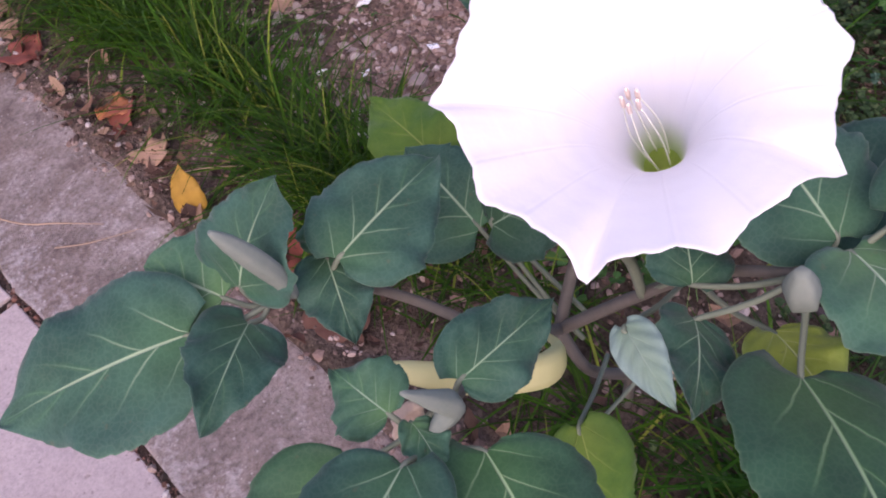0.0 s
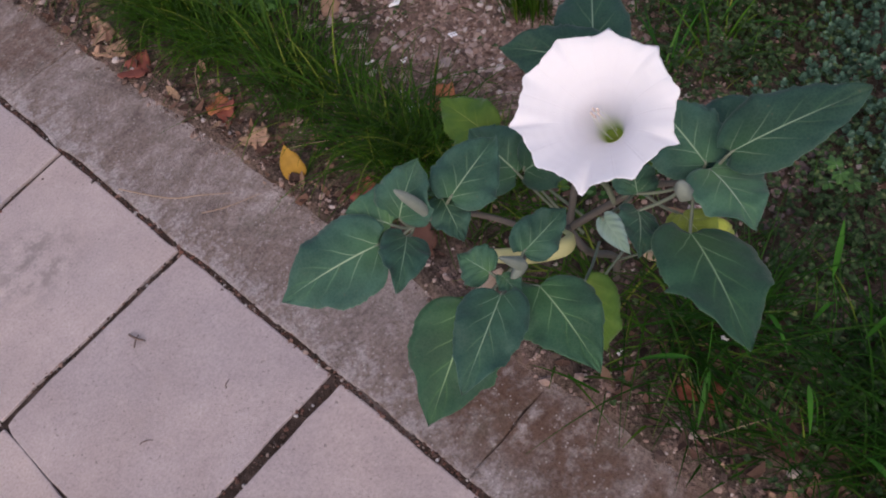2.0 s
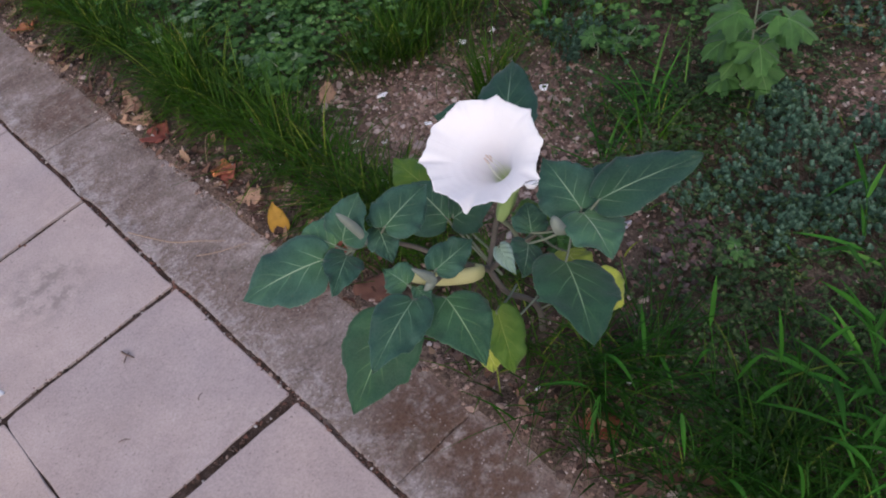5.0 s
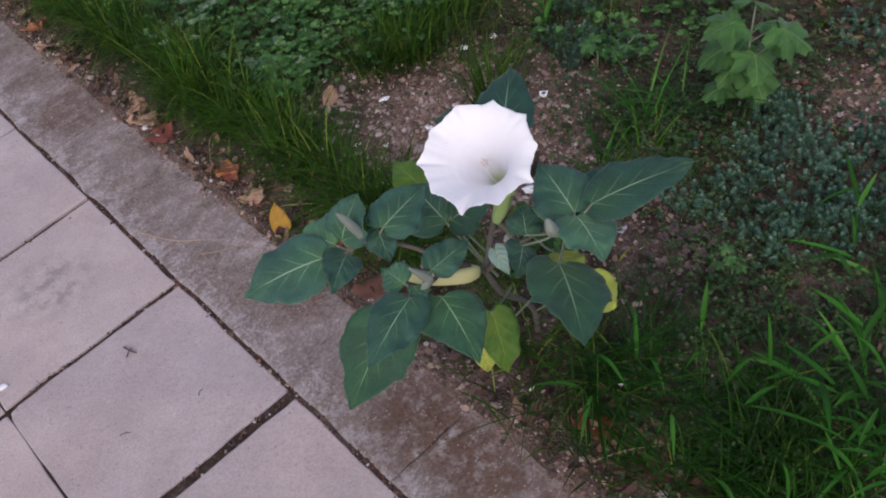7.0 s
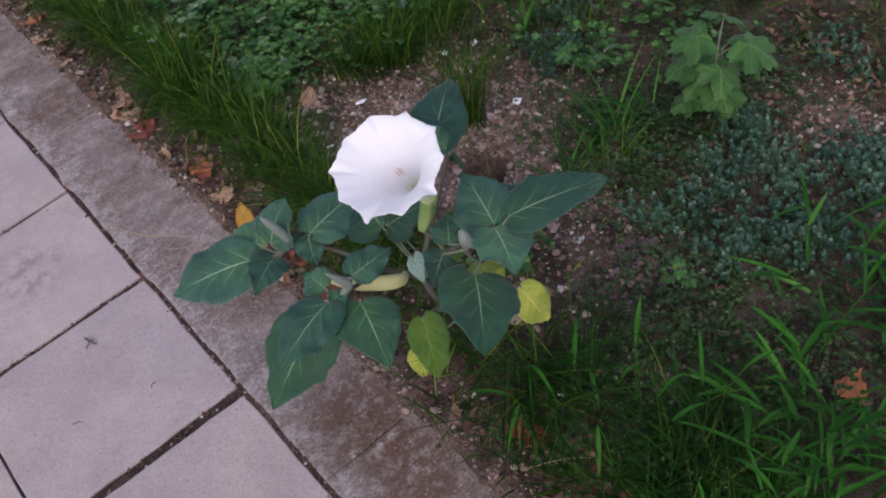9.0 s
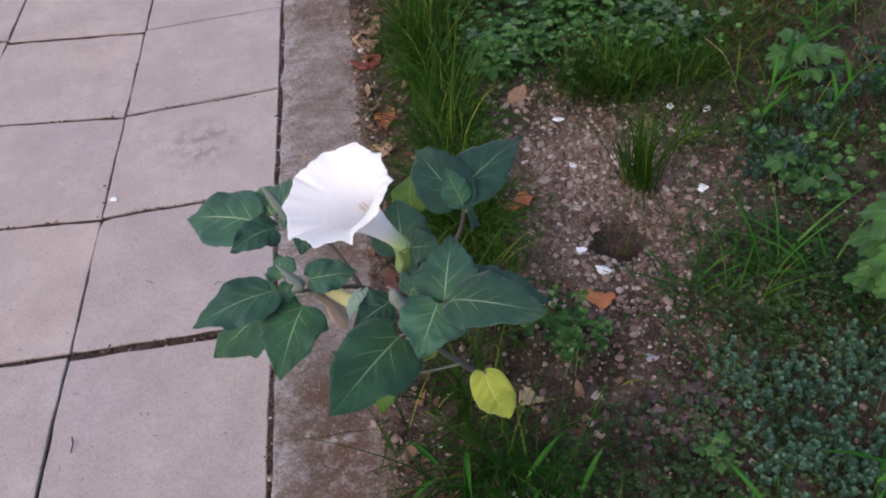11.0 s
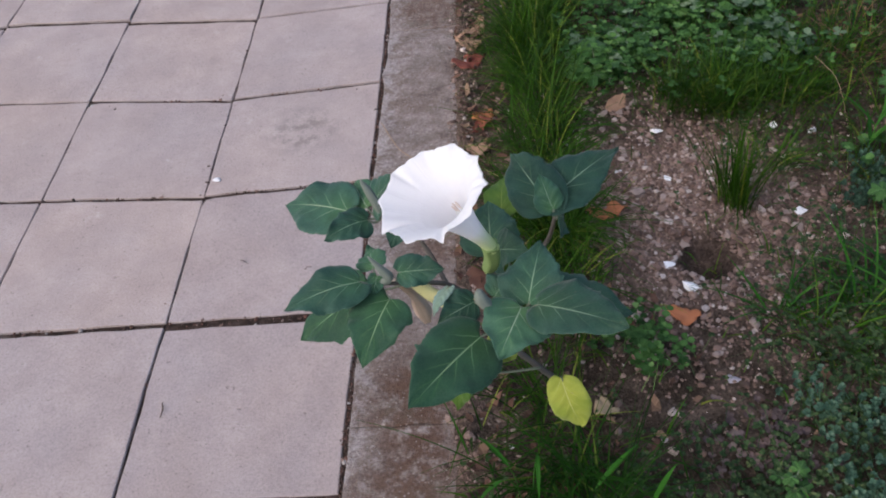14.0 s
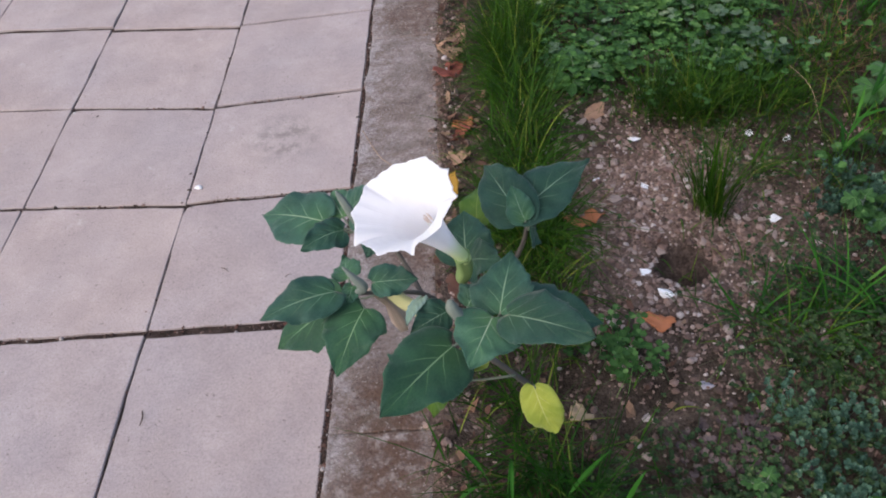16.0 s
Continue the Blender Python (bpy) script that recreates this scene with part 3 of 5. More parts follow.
def block_mesh(name, sx, sy, sz, bevel, material, seed, chips=0.0, cuts=3):
    """A cast block with its top at z = 0, worn edges and slightly uneven sides."""
    bm = bmesh.new()
    bmesh.ops.create_cube(bm, size=1.0)
    bmesh.ops.scale(bm, vec=(sx, sy, sz), verts=bm.verts)
    bmesh.ops.translate(bm, vec=(0, 0, -sz / 2), verts=bm.verts)
    bmesh.ops.subdivide_edges(bm, edges=[e for e in bm.edges if abs(e.verts[0].co.z - e.verts[1].co.z) < 1e-6], cuts=cuts, use_grid_fill=True)
    for v in bm.verts:
        k = noise.noise_vector(Vector((v.co.x * 16 + seed * 3.1, v.co.y * 16, v.co.z * 5)))
        v.co += Vector((k.x * chips, k.y * chips, k.z * chips * 0.3))
    rim = [e for e in bm.edges if len(e.link_faces) == 2 and e.calc_face_angle(0) > 1.0 and max(v.co.z for v in e.verts) > -0.5 * sz]
    bmesh.ops.bevel(bm, geom=rim, offset=bevel, segments=2, affect="EDGES", profile=0.6)
    me = bpy.data.meshes.new(name)
    bm.to_mesh(me)
    bm.free()
    me.materials.append(material)
    return me



def bed_mesh():
    xs = [-4.03, -3.4, -2.9] + [-2.4 + 0.04 * i for i in range(61)] + [0.015]
    ys = [-4.0, -3.0] + [-1.9 + 0.035 * i for i in range(132)] + [3.5, 4.32]
    verts = [(x, y, -0.006 + 0.003 * noise.noise(Vector((x * 30, y * 30, 7))) + 0.003 * noise.noise(Vector((x * 4, y * 4, 3)))) for y in ys for x in xs]
    n = len(xs)
    return mesh_of("joint_bed", verts, [(j * n + i, j * n + i + 1, j * n + n + i + 1, j * n + n + i) for j in range(len(ys) - 1) for i in range(n - 1)], JOINT)


thing("joint_bed", "dark dirt and crumbs filling the joints between slabs", "dirt", kind="structure", me=bed_mesh())

pavement = thing("pavement", "square pinkish-grey concrete paving slabs with dirty joints", "pavement", kind="structure")
SLABS = [block_mesh("slab", 0.392, 0.388, 0.05, 0.003, SLAB, k, 0.0038, 15) for k in range(7)]


def lay_slabs():
    """Columns of slabs beside the kerb; the cross joints run a little askew, each column in its own way."""
    rng = random.Random(4)
    edges = (0.001, -0.392, -0.799, -1.204, -1.61, -2.012, -2.414, -2.816, -3.22, -3.62, -4.02)
    # where the cross joints meet the right and the left edge of each column
    askew = {
        0: ((0.0, -0.004), (0.392, 0.378), (0.783, 0.758), (1.187, 1.165)),
        1: ((-0.005, -0.008), (0.374, 0.404), (0.753, 0.802), (1.158, 1.204)),
        2: ((0.010, 0.012), (0.404, 0.422), (0.802, 0.835), (1.218, 1.252)),
    }
    for col, (right, left) in enumerate(zip(edges, edges[1:])):
        rows = askew.get(col, ((0.015, 0.015), (0.42, 0.42), (0.84, 0.84), (1.245, 1.245)))
        first, last = rows[0], rows[-1]
        marks = [(first[0] - 0.403 * k, first[1] - 0.403 * k) for k in range(10, 0, -1)] + list(rows) + [(last[0] + 0.4 * k, last[1] + 0.4 * k) for k in range(1, 9)]
        for k, (a, b) in enumerate(zip(marks, marks[1:])):
            low_gap = 0.0055
            high_gap = 0.0165 if k == 9 and col == 0 else 0.009 if k == 9 else 0.0125 if k == 12 and col else low_gap
            mid = (a[0] + a[1] + b[0] + b[1]) / 4
            me = SLABS[rng.randrange(7)].copy()
            wide = (right - left - (0.0035 if col < 2 and k == 10 else 0.0046)) / 0.392
            # a broken corner on some of the slabs
            broken = (rng.choice((-0.196, 0.196)), rng.choice((-0.194, 0.194))) if rng.random() < 0.4 else None
            chip = rng.uniform(0.25, 0.75)
            for v in me.vertices:
                if broken and abs(v.co.x - broken[0]) < 0.02 and abs(v.co.y - broken[1]) < 0.02:
                    v.co.x -= math.copysign(0.007 * chip, broken[0])
                    v.co.y -= math.copysign(0.007 * chip, broken[1])
                    v.co.z -= 0.004 * chip
                u, w = v.co.x / 0.392 + 0.5, v.co.y / 0.388 + 0.5
                low = a[1] + (a[0] - a[1]) * u + low_gap
                high = b[1] + (b[0] - b[1]) * u - high_gap
                v.co.x *= wide
                v.co.y = low + (high - low) * w - mid
            ob = part("slab", me, pavement)
            ob.matrix_basis = pose((right + left) / 2, mid, rng.uniform(-0.0015, 0.0015), rng.uniform(-0.2, 0.2), rng.uniform(-0.2, 0.2), rng.uniform(-0.15, 0.15))


kerb = thing("kerb", "weathered concrete kerb flush with the slabs, stained and mossy", "kerb", kind="structure")


def lay_kerb():
    for k, (a, b) in enumerate(((-1.57, -0.2706), (-0.2694, 1.022), (1.025, 2.31), (2.313, 3.6), (3.603, 4.36), (-2.86, -1.573), (-4.06, -2.863))):
        ob = part("kerb_stone", block_mesh("kerb_stone", 0.1925, b - a, 0.09, 0.004, KERB, 20 + k, 0.007, 30), kerb)
        ob.matrix_basis = pose(0.1055, (a + b) / 2, 0.001 * min(k, 2))


# ---- the datura plant ----
PLANT_AT = Vector((0.400, -0.240, 0.0))
datura = thing("datura_plant", "thorn-apple plant with grey-green leaves and one open white trumpet flower", "plant", at=PLANT_AT)


def rel(p):
    return tuple(Vector(p) - PLANT_AT)


def stem(name, points, radii, material=STEM, label="", parent=None, sides=8):
    me = mesh_of(name, *tube([rel(p) for p in points], radii, sides, 5 * (len(points) - 1) + 3), material)
    return part(name, me, parent or datura, label)


def leaf(base, tip, width, up=(-0.2, -0.35, 0.9), material=None, label="", root=None, **shape):
    """A leaf with its stalk running from root to the base of the blade."""
    leaf.count += 1
    shape.setdefault("seed", leaf.count)
    ob = part("leaf", leaf_mesh("leaf", rel(base), rel(tip), width, up, material or LEAF, **shape), datura, label)
    if root:
        b, t, r = (np.array(v, float) for v in (base, tip, root))
        inward = b + 0.10 * (t - b) - 0.0015 * unit(up)
        mid = (b + r) / 2 - np.array((0, 0, 0.006))
        me = mesh_of("petiole", *tube([rel(r), rel(mid), rel(b - 0.001 * unit(up)), rel(inward)], (0.0021, 0.0018, 0.0017, 0.0008), 6, 10), PETIOLE)
        part("petiole", me, ob, "pale green leaf stalk")
    return ob


leaf.count = 0

FORK, LEFT, FRONT, BACKL, RIGHT, BACK = (0.293, -0.243, 0.256), (0.218, -0.261, 0.353), (0.130, -0.300, 0.406), (0.122, -0.168, 0.405), (0.318, -0.392, 0.437), (0.378, -0.252, 0.467)
stem("main_stem", [(0.400, -0.240, -0.02), (0.388, -0.248, 0.060), (0.345, -0.268, 0.150), (0.302, -0.264, 0.210), FORK], (0.0062, 0.0054, 0.0050, 0.0048, 0.0048), label="purplish-grey main stem")
stem("branch", [FORK, (0.255, -0.257, 0.310), LEFT, (0.169, -0.283, 0.384), FRONT], (0.0052, 0.0044, 0.0038, 0.0032, 0.0026))
stem("branch", [LEFT, (0.191, -0.213, 0.378), (0.162, -0.174, 0.388), BACKL], (0.0038, 0.0034, 0.003, 0.0026))
stem("branch", [FORK, (0.310, -0.293, 0.328), (0.317, -0.338, 0.390), RIGHT], (0.0052, 0.0044, 0.0038, 0.0032))
stem("branch", [FORK, (0.337, -0.229, 0.333), (0.369, -0.237, 0.410), BACK], (0.005, 0.0042, 0.0035, 0.003))

# leaves over the kerb
leaf((0.075, -0.163, 0.421), (-0.034, -0.110, 0.395), 0.102, (0.0, -0.30, 0.95), root=BACKL, arch=0.08)
leaf((0.103, -0.155, 0.419), (0.081, -0.108, 0.429), 0.088, (-0.2, -0.25, 0.9), LEAF_YOUNG, root=BACKL)
leaf((0.113, -0.159, 0.422), (0.158, -0.161, 0.482), 0.072, (-0.6, -0.2, 0.5), root=BACKL)
leaf((0.104, -0.175, 0.411), (0.044, -0.219, 0.419), 0.058, (0.1, -0.35, 0.9), root=BACKL, arch=0.16)
leaf((0.163, -0.190, 0.427), (0.255, -0.179, 0.432), 0.078, (-0.25, -0.35, 0.9), root=(0.154, -0.170, 0.393), arch=0.06)
leaf((0.163, -0.172, 0.418), (0.175, -0.157, 0.437), 0.026, (-0.3, -0.4, 0.8), LEAF_YOUNG, root=(0.154, -0.170, 0.393))
leaf((0.163, -0.176, 0.416), (0.140, -0.225, 0.399), 0.050, (-0.15, -0.35, 0.9), root=(0.154, -0.170, 0.393))

# leaves hanging towards the slabs
leaf((0.105, -0.309, 0.422), (0.000, -0.345, 0.412), 0.074, (-0.1, -0.30, 0.95), root=FRONT, arch=0.12)
leaf((0.101, -0.261, 0.352), (-0.016, -0.282, 0.267), 0.112, (-0.55, -0.35, 0.75), root=(0.159, -0.278, 0.378), arch=0.05, material=LEAF_GREEN, sharp=1.05)
leaf((0.144, -0.325, 0.401), (0.110, -0.427, 0.384), 0.090, (-0.1, -0.45, 0.85), root=FRONT, arch=0.10, material=LEAF_GREEN)
leaf((0.120, -0.281, 0.417), (0.115, -0.243, 0.424), 0.048, (-0.3, -0.3, 0.9), LEAF_YOUNG, root=FRONT)
leaf((0.126, -0.291, 0.413), (0.119, -0.322, 0.402), 0.026, (0.2, -0.5, 0.8), LEAF_YOUNG, root=FRONT)
leaf((0.157, -0.296, 0.422), (0.224, -0.300, 0.428), 0.052, (-0.25, -0.45, 0.85), root=(0.149, -0.286, 0.392), arch=0.05)
part("leaf", mesh_of("leaf", *tube([rel(v) for v in ((0.255, -0.257, 0.314), (0.244, -0.285, 0.337), (0.214, -0.297, 0.360), (0.178, -0.268, 0.364), (0.150, -0.221, 0.358))], (0.0018, 0.0022, 0.0035, 0.0085, 0.0104, 0.0104, 0.0098, 0.0075, 0.002), 14, 26, 0.12, 3), CREAM), datura, "faded cream-yellow leaf rolled into a spindle")

# lower yellowing leaves
leaf((0.241, -0.307, 0.259), (0.218, -0.355, 0.165), 0.066, (-0.45, -0.75, 0.35), LEAF_LIME, "yellowing lime-green leaf", root=(0.323, -0.267, 0.208))
leaf((0.227, -0.285, 0.165), (0.225, -0.304, 0.112), 0.040, (-0.4, -0.7, 0.45), LEAF_YELLOW, "small yellow leaf", root=(0.349, -0.286, 0.169))
leaf((0.374, -0.381, 0.273), (0.401, -0.407, 0.187), 0.060, (-0.2, -0.85, 0.45), LEAF_YELLOW, "yellow hanging leaf", root=(0.386, -0.250, 0.065), tooth=0.06, lobes=3, sharp=0.65, wave=0.002)

leaf((0.307, -0.388, 0.390), (0.286, -0.438, 0.390), 0.052, (-0.2, -0.4, 0.9), LEAF_YELLOW, "yellow leaf half hidden under a green one", root=(0.314, -0.333, 0.380), tooth=0.02, sharp=0.65)

# leaves over the grass, towards the pavement and out over the stones
leaf((0.270, -0.420, 0.426), (0.183, -0.536, 0.444), 0.108, (-0.05, -0.40, 0.9), root=RIGHT, arch=0.06, material=LEAF_GREEN)
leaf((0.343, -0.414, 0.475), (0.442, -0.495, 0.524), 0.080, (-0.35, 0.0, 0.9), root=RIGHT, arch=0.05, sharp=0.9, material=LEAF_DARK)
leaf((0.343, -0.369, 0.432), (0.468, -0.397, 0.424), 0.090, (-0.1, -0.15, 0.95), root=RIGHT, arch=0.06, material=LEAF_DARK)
leaf((0.333, -0.394, 0.454), (0.355, -0.312, 0.482), 0.086, (-0.25, -0.40, 0.85), root=RIGHT, arch=0.05)
leaf((0.324, -0.404, 0.461), (0.292, -0.476, 0.452), 0.090, (0.1, -0.30, 0.95), root=RIGHT, arch=0.08, material=LEAF_YOUNG)
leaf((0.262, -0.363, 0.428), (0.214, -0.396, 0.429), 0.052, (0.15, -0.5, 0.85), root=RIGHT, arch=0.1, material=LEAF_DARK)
leaf((0.230, -0.343, 0.437), (0.210, -0.390, 0.436), 0.026, (-0.55, -0.5, 0.65), LEAF_PALE, "pale underside of a folded leaf", root=(0.314, -0.328, 0.380), fold=0.1, wave=0.0, tooth=0.0)
leaf((0.289, -0.344, 0.413), (0.316, -0.312, 0.430), 0.050, (-0.25, -0.4, 0.85), root=RIGHT)
leaf((0.310, -0.324, 0.390), (0.357, -0.278, 0.382), 0.055, (-0.2, -0.35, 0.9), LEAF_LIME, "yellowing lime-green leaf", root=(0.312, -0.308, 0.352))

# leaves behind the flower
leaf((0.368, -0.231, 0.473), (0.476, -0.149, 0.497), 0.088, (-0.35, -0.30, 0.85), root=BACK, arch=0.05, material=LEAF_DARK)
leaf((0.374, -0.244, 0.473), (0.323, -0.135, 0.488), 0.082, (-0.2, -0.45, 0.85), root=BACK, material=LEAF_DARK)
leaf((0.382, -0.256, 0.472), (0.390, -0.226, 0.434), 0.060, (0.1, -0.6, 0.75), root=BACK)
leaf((0.376, -0.249, 0.477), (0.360, -0.206, 0.506), 0.042, (-0.2, -0.5, 0.8), LEAF_YOUNG, root=BACK)
leaf((0.285, -0.174, 0.329), (0.284, -0.102, 0.366), 0.100, (-0.3, -0.50, 0.8), root=(0.308, -0.254, 0.237), arch=0.05)
leaf((0.304, -0.116, 0.342), (0.311, -0.026, 0.347), 0.070, (-0.3, -0.50, 0.8), LEAF_LIME, "yellow-green leaf among the dark ones", root=(0.318, -0.248, 0.256))
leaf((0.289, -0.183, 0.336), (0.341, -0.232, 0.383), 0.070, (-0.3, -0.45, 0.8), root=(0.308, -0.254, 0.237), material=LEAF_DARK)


def bud(points, radii, name="bud", label="downy grey-green folded bud"):
    return part(name, mesh_of(name, *tube([rel(p) for p in points], radii, 15, 16, 0.10), BUD), datura, label)


bud([(0.132, -0.187, 0.420), (0.127, -0.187, 0.445), (0.118, -0.183, 0.470), (0.107, -0.178, 0.494)], (0.002, 0.0048, 0.0062, 0.0064, 0.0050, 0.0012))
bud([FRONT, (0.144, -0.303, 0.420), (0.134, -0.302, 0.440), (0.121, -0.299, 0.461)], (0.002, 0.0058, 0.0068, 0.0066, 0.0052, 0.0030, 0.001))
bud([RIGHT, (0.295, -0.402, 0.452), (0.277, -0.404, 0.474), (0.272, -0.402, 0.495)], (0.0022, 0.003, 0.0058, 0.0082, 0.0076, 0.003), label="downy pinkish-grey rounded bud")

withered = part("withered_flower", mesh_of("withered_flower", *tube([rel(p) for p in ((0.144, -0.270, 0.378), (0.160, -0.232, 0.301), (0.165, -0.209, 0.244), (0.169, -0.196, 0.196))], (0.003, 0.005, 0.0065, 0.0105, 0.0125, 0.007), 16, 22, 0.22, 5), WITHERED), datura, "withered tan flower hanging down")


def flower():
    """The open trumpet: calyx, tube flaring into a pointed rim, filaments and anthers in the throat."""
    centre, axis = np.array((0.219, -0.343, 0.617)), unit((-0.46, -0.17, 0.87))
    long = 0.160
    foot = centre - axis * long
    sx = unit(np.cross(axis, (0.0, 0.0, 1.0)))
    sy = np.cross(axis, sx)
    calyx_foot = np.array((0.281, -0.296, 0.415))
    root = np.array((0.310, -0.300, 0.338))
    head = part("flower", mesh_of("pedicel", *tube([rel(root), rel((0.301, -0.295, 0.377)), rel(calyx_foot)], (0.0035, 0.0035, 0.004), 8, 10), PETIOLE), datura, "open white trumpet flower")
    mid = (calyx_foot + foot) / 2 + np.array((0.003, 0.003, 0.0))
    part("calyx", mesh_of("calyx", *tube([rel(calyx_foot), rel(mid), rel(foot + axis * 0.012)], (0.0062, 0.0098, 0.0110, 0.0108, 0.0114), 20, 18, 0.11), CALYX), head, "pale green ribbed calyx tube")
    around, up_steps = 150, 40
    # height along the axis and radius of the funnel, foot to rim
    hs = np.array((0.0, 0.032, 0.060, 0.086, 0.106, 0.120, 0.1305, 0.1385, 0.1442, 0.148))
    rs = np.array((0.0085, 0.0103, 0.0145, 0.0206, 0.0275, 0.0350, 0.0434, 0.0518, 0.0598, 0.0672))
    at = np.linspace(0, 1, len(hs))
    verts, uvs, faces = [], [], []
    start = 0.2
    for layer in (0, 1):
        for i in range(up_steps + 1):
            s = i / up_steps
            h, r = np.interp(s, at, hs), np.interp(s, at, rs)
            flare = max(0.0, (s - 0.55) / 0.45)
            for k in range(around):
                a = 2 * math.pi * k / around + start
                turn = a - radians(95)
                five = math.cos(5 * turn)
                spike = max(0.0, five) ** 22 * (1.0 + 0.5 * math.cos(turn))
                between = max(0.0, -five) ** 14
                corner = abs(five) ** 4 - 0.4
                fray = 0.007 * math.sin(17 * a + 1) + 0.006 * math.sin(29 * a) + 0.006 * math.sin(47 * a + 2) + 0.004 * math.sin(71 * a)
                rr = r * (1 + flare**2 * (0.012 * five + 0.085 * spike + 0.040 * between + 0.045 * corner) + flare**4 * 0.7 * fray)
                ripple = flare**2 * (0.0009 * math.sin(7 * a + 0.6) + 0.0008 * math.sin(12 * a + 2.0) + 0.0004 * math.sin(31 * a) - 0.005 * spike)
                ripple += 0.0014 * flare * (abs(math.cos(2.5 * turn)) ** 6 - 0.3)
                crease = -0.010 * r * max(0.0, math.cos(15 * turn)) ** 8 * (1 - 0.8 * s)
                rr += crease - layer * 0.0006
                hh = h + ripple + 0.010 * flare**2 * math.cos(a - 1.2)
                verts.append(rel(foot + axis * hh + (rr * math.cos(a)) * sx + (rr * math.sin(a)) * sy))
                uvs.append((k / around, s))
    n = (up_steps + 1) * around
    for i in range(up_steps):
        for k in range(around):
            q = (i * around + k, i * around + (k + 1) % around, (i + 1) * around + (k + 1) % around, (i + 1) * around + k)
            faces.append(q)
            faces.append(tuple(n + w for w in q[::-1]))
    top = up_steps * around
    for k in range(around):
        faces.append((top + k, top + (k + 1) % around, n + top + (k + 1) % around, n + top + k))
    part("corolla", mesh_of("corolla", verts, faces, PETAL, uvs), head, "white papery trumpet with five pointed lobes")
    cup_v, cup_f = [], []
    for i in range(5):
        for k in range(20):
            a = 2 * math.pi * k / 20
            r = 0.0089 * i / 4
            cup_v.append(rel(foot + axis * (0.014 + 0.008 * (i / 4) ** 2) + r * math.cos(a) * sx + r * math.sin(a) * sy))
            if i:
                cup_f.append(((i - 1) * 20 + k, (i - 1) * 20 + (k + 1) % 20, i * 20 + (k + 1) % 20, i * 20 + k))
    part("throat", mesh_of("throat", cup_v, cup_f, THROAT), head, "lime-green throat of the trumpet")
    for k in range(5):
        a = 1.256 * k + 0.4
        side = math.cos(a) * sx + math.sin(a) * sy
        lean = 0.010 * sx - 0.006 * sy
        p0, p1 = foot + axis * 0.032 + side * 0.005, foot + axis * 0.092 + side * 0.0035 + lean
        fil = part("stamen", mesh_of("stamen", *tube([rel(p0), rel((p0 + p1) / 2 + side * 0.003), rel(p1)], (0.0005, 0.0004, 0.0003), 6, 10), FILAMENT), head, "pale thread-like stamen")
        part("anther", mesh_of("anther", *tube([rel(p1 - axis * 0.006), rel(p1), rel(p1 + axis * 0.007)], (0.0005, 0.0011, 0.0012, 0.0006), 8, 8), ANTHER), fil, "pinkish-tan anther")


flower()

# ---- loose things on the soil ----
def pebble_shape(seed, flat=0.65):
    bm = bmesh.new()
    bmesh.ops.create_icosphere(bm, subdivisions=2, radius=1.0)
    for v in bm.verts:
        k = noise.noise(v.co * 0.9 + Vector((seed * 5.0, 0, 0)))
        v.co *= 1 + 0.45 * k
        v.co.z *= flat
    return bm


def shard_mesh(name, seed, size, material):
    """A broken chip: the hull of a few scattered points, flat-sided and sharp-edged."""
    rng = random.Random(seed)
    bm = bmesh.new()
    for _ in range(9):
        bm.verts.new((rng.uniform(-1, 1) * size, rng.uniform(-0.75, 0.75) * size, rng.uniform(0.0, 0.9) * size))
    got = bmesh.ops.convex_hull(bm, input=bm.verts[:])
    loose = [v for v in bm.verts if not v.link_faces]
    bmesh.ops.delete(bm, geom=loose, context="VERTS")
    low = min(v.co.z for v in bm.verts)
    bmesh.ops.translate(bm, vec=(0, 0, -low - 0.12 * size), verts=bm.verts)
    me = bpy.data.meshes.new(name)
    bm.to_mesh(me)
    bm.free()
    me.materials.append(material)
    return me


def stone_mesh(name, seed, size, material, flat=0.65, jag=False):
    bm = pebble_shape(seed, flat)
    if jag:
        for cut in range(4):
            a = seed + cut * 1.7
            d = Vector((math.cos(a), math.sin(a), 0.5 * math.sin(a * 3))).normalized()
            geom = bm.verts[:] + bm.edges[:] + bm.faces[:]
            got = bmesh.ops.bisect_plane(bm, geom=geom, plane_co=d * 0.55, plane_no=d, clear_outer=True)
            edges = [e for e in got["geom_cut"] if isinstance(e, bmesh.types.BMEdge)]
            bmesh.ops.holes_fill(bm, edges=edges)
    bmesh.ops.scale(bm, vec=(size, size * 0.8, size), verts=bm.verts)
    low = min(v.co.z for v in bm.verts)
    bmesh.ops.translate(bm, vec=(0, 0, -low * 0.6), verts=bm.verts)
    me = bpy.data.meshes.new(name)
    bm.to_mesh(me)
    bm.free()
    me.materials.append(material)
    if not jag:
        me.polygons.foreach_set("use_smooth", [True] * len(me.polygons))
    return me


def rest(x, y, up=0.0):
    return (x, y, max(soil_height(x, y), 0.0 if x < 0.2 else -1.0) + up)


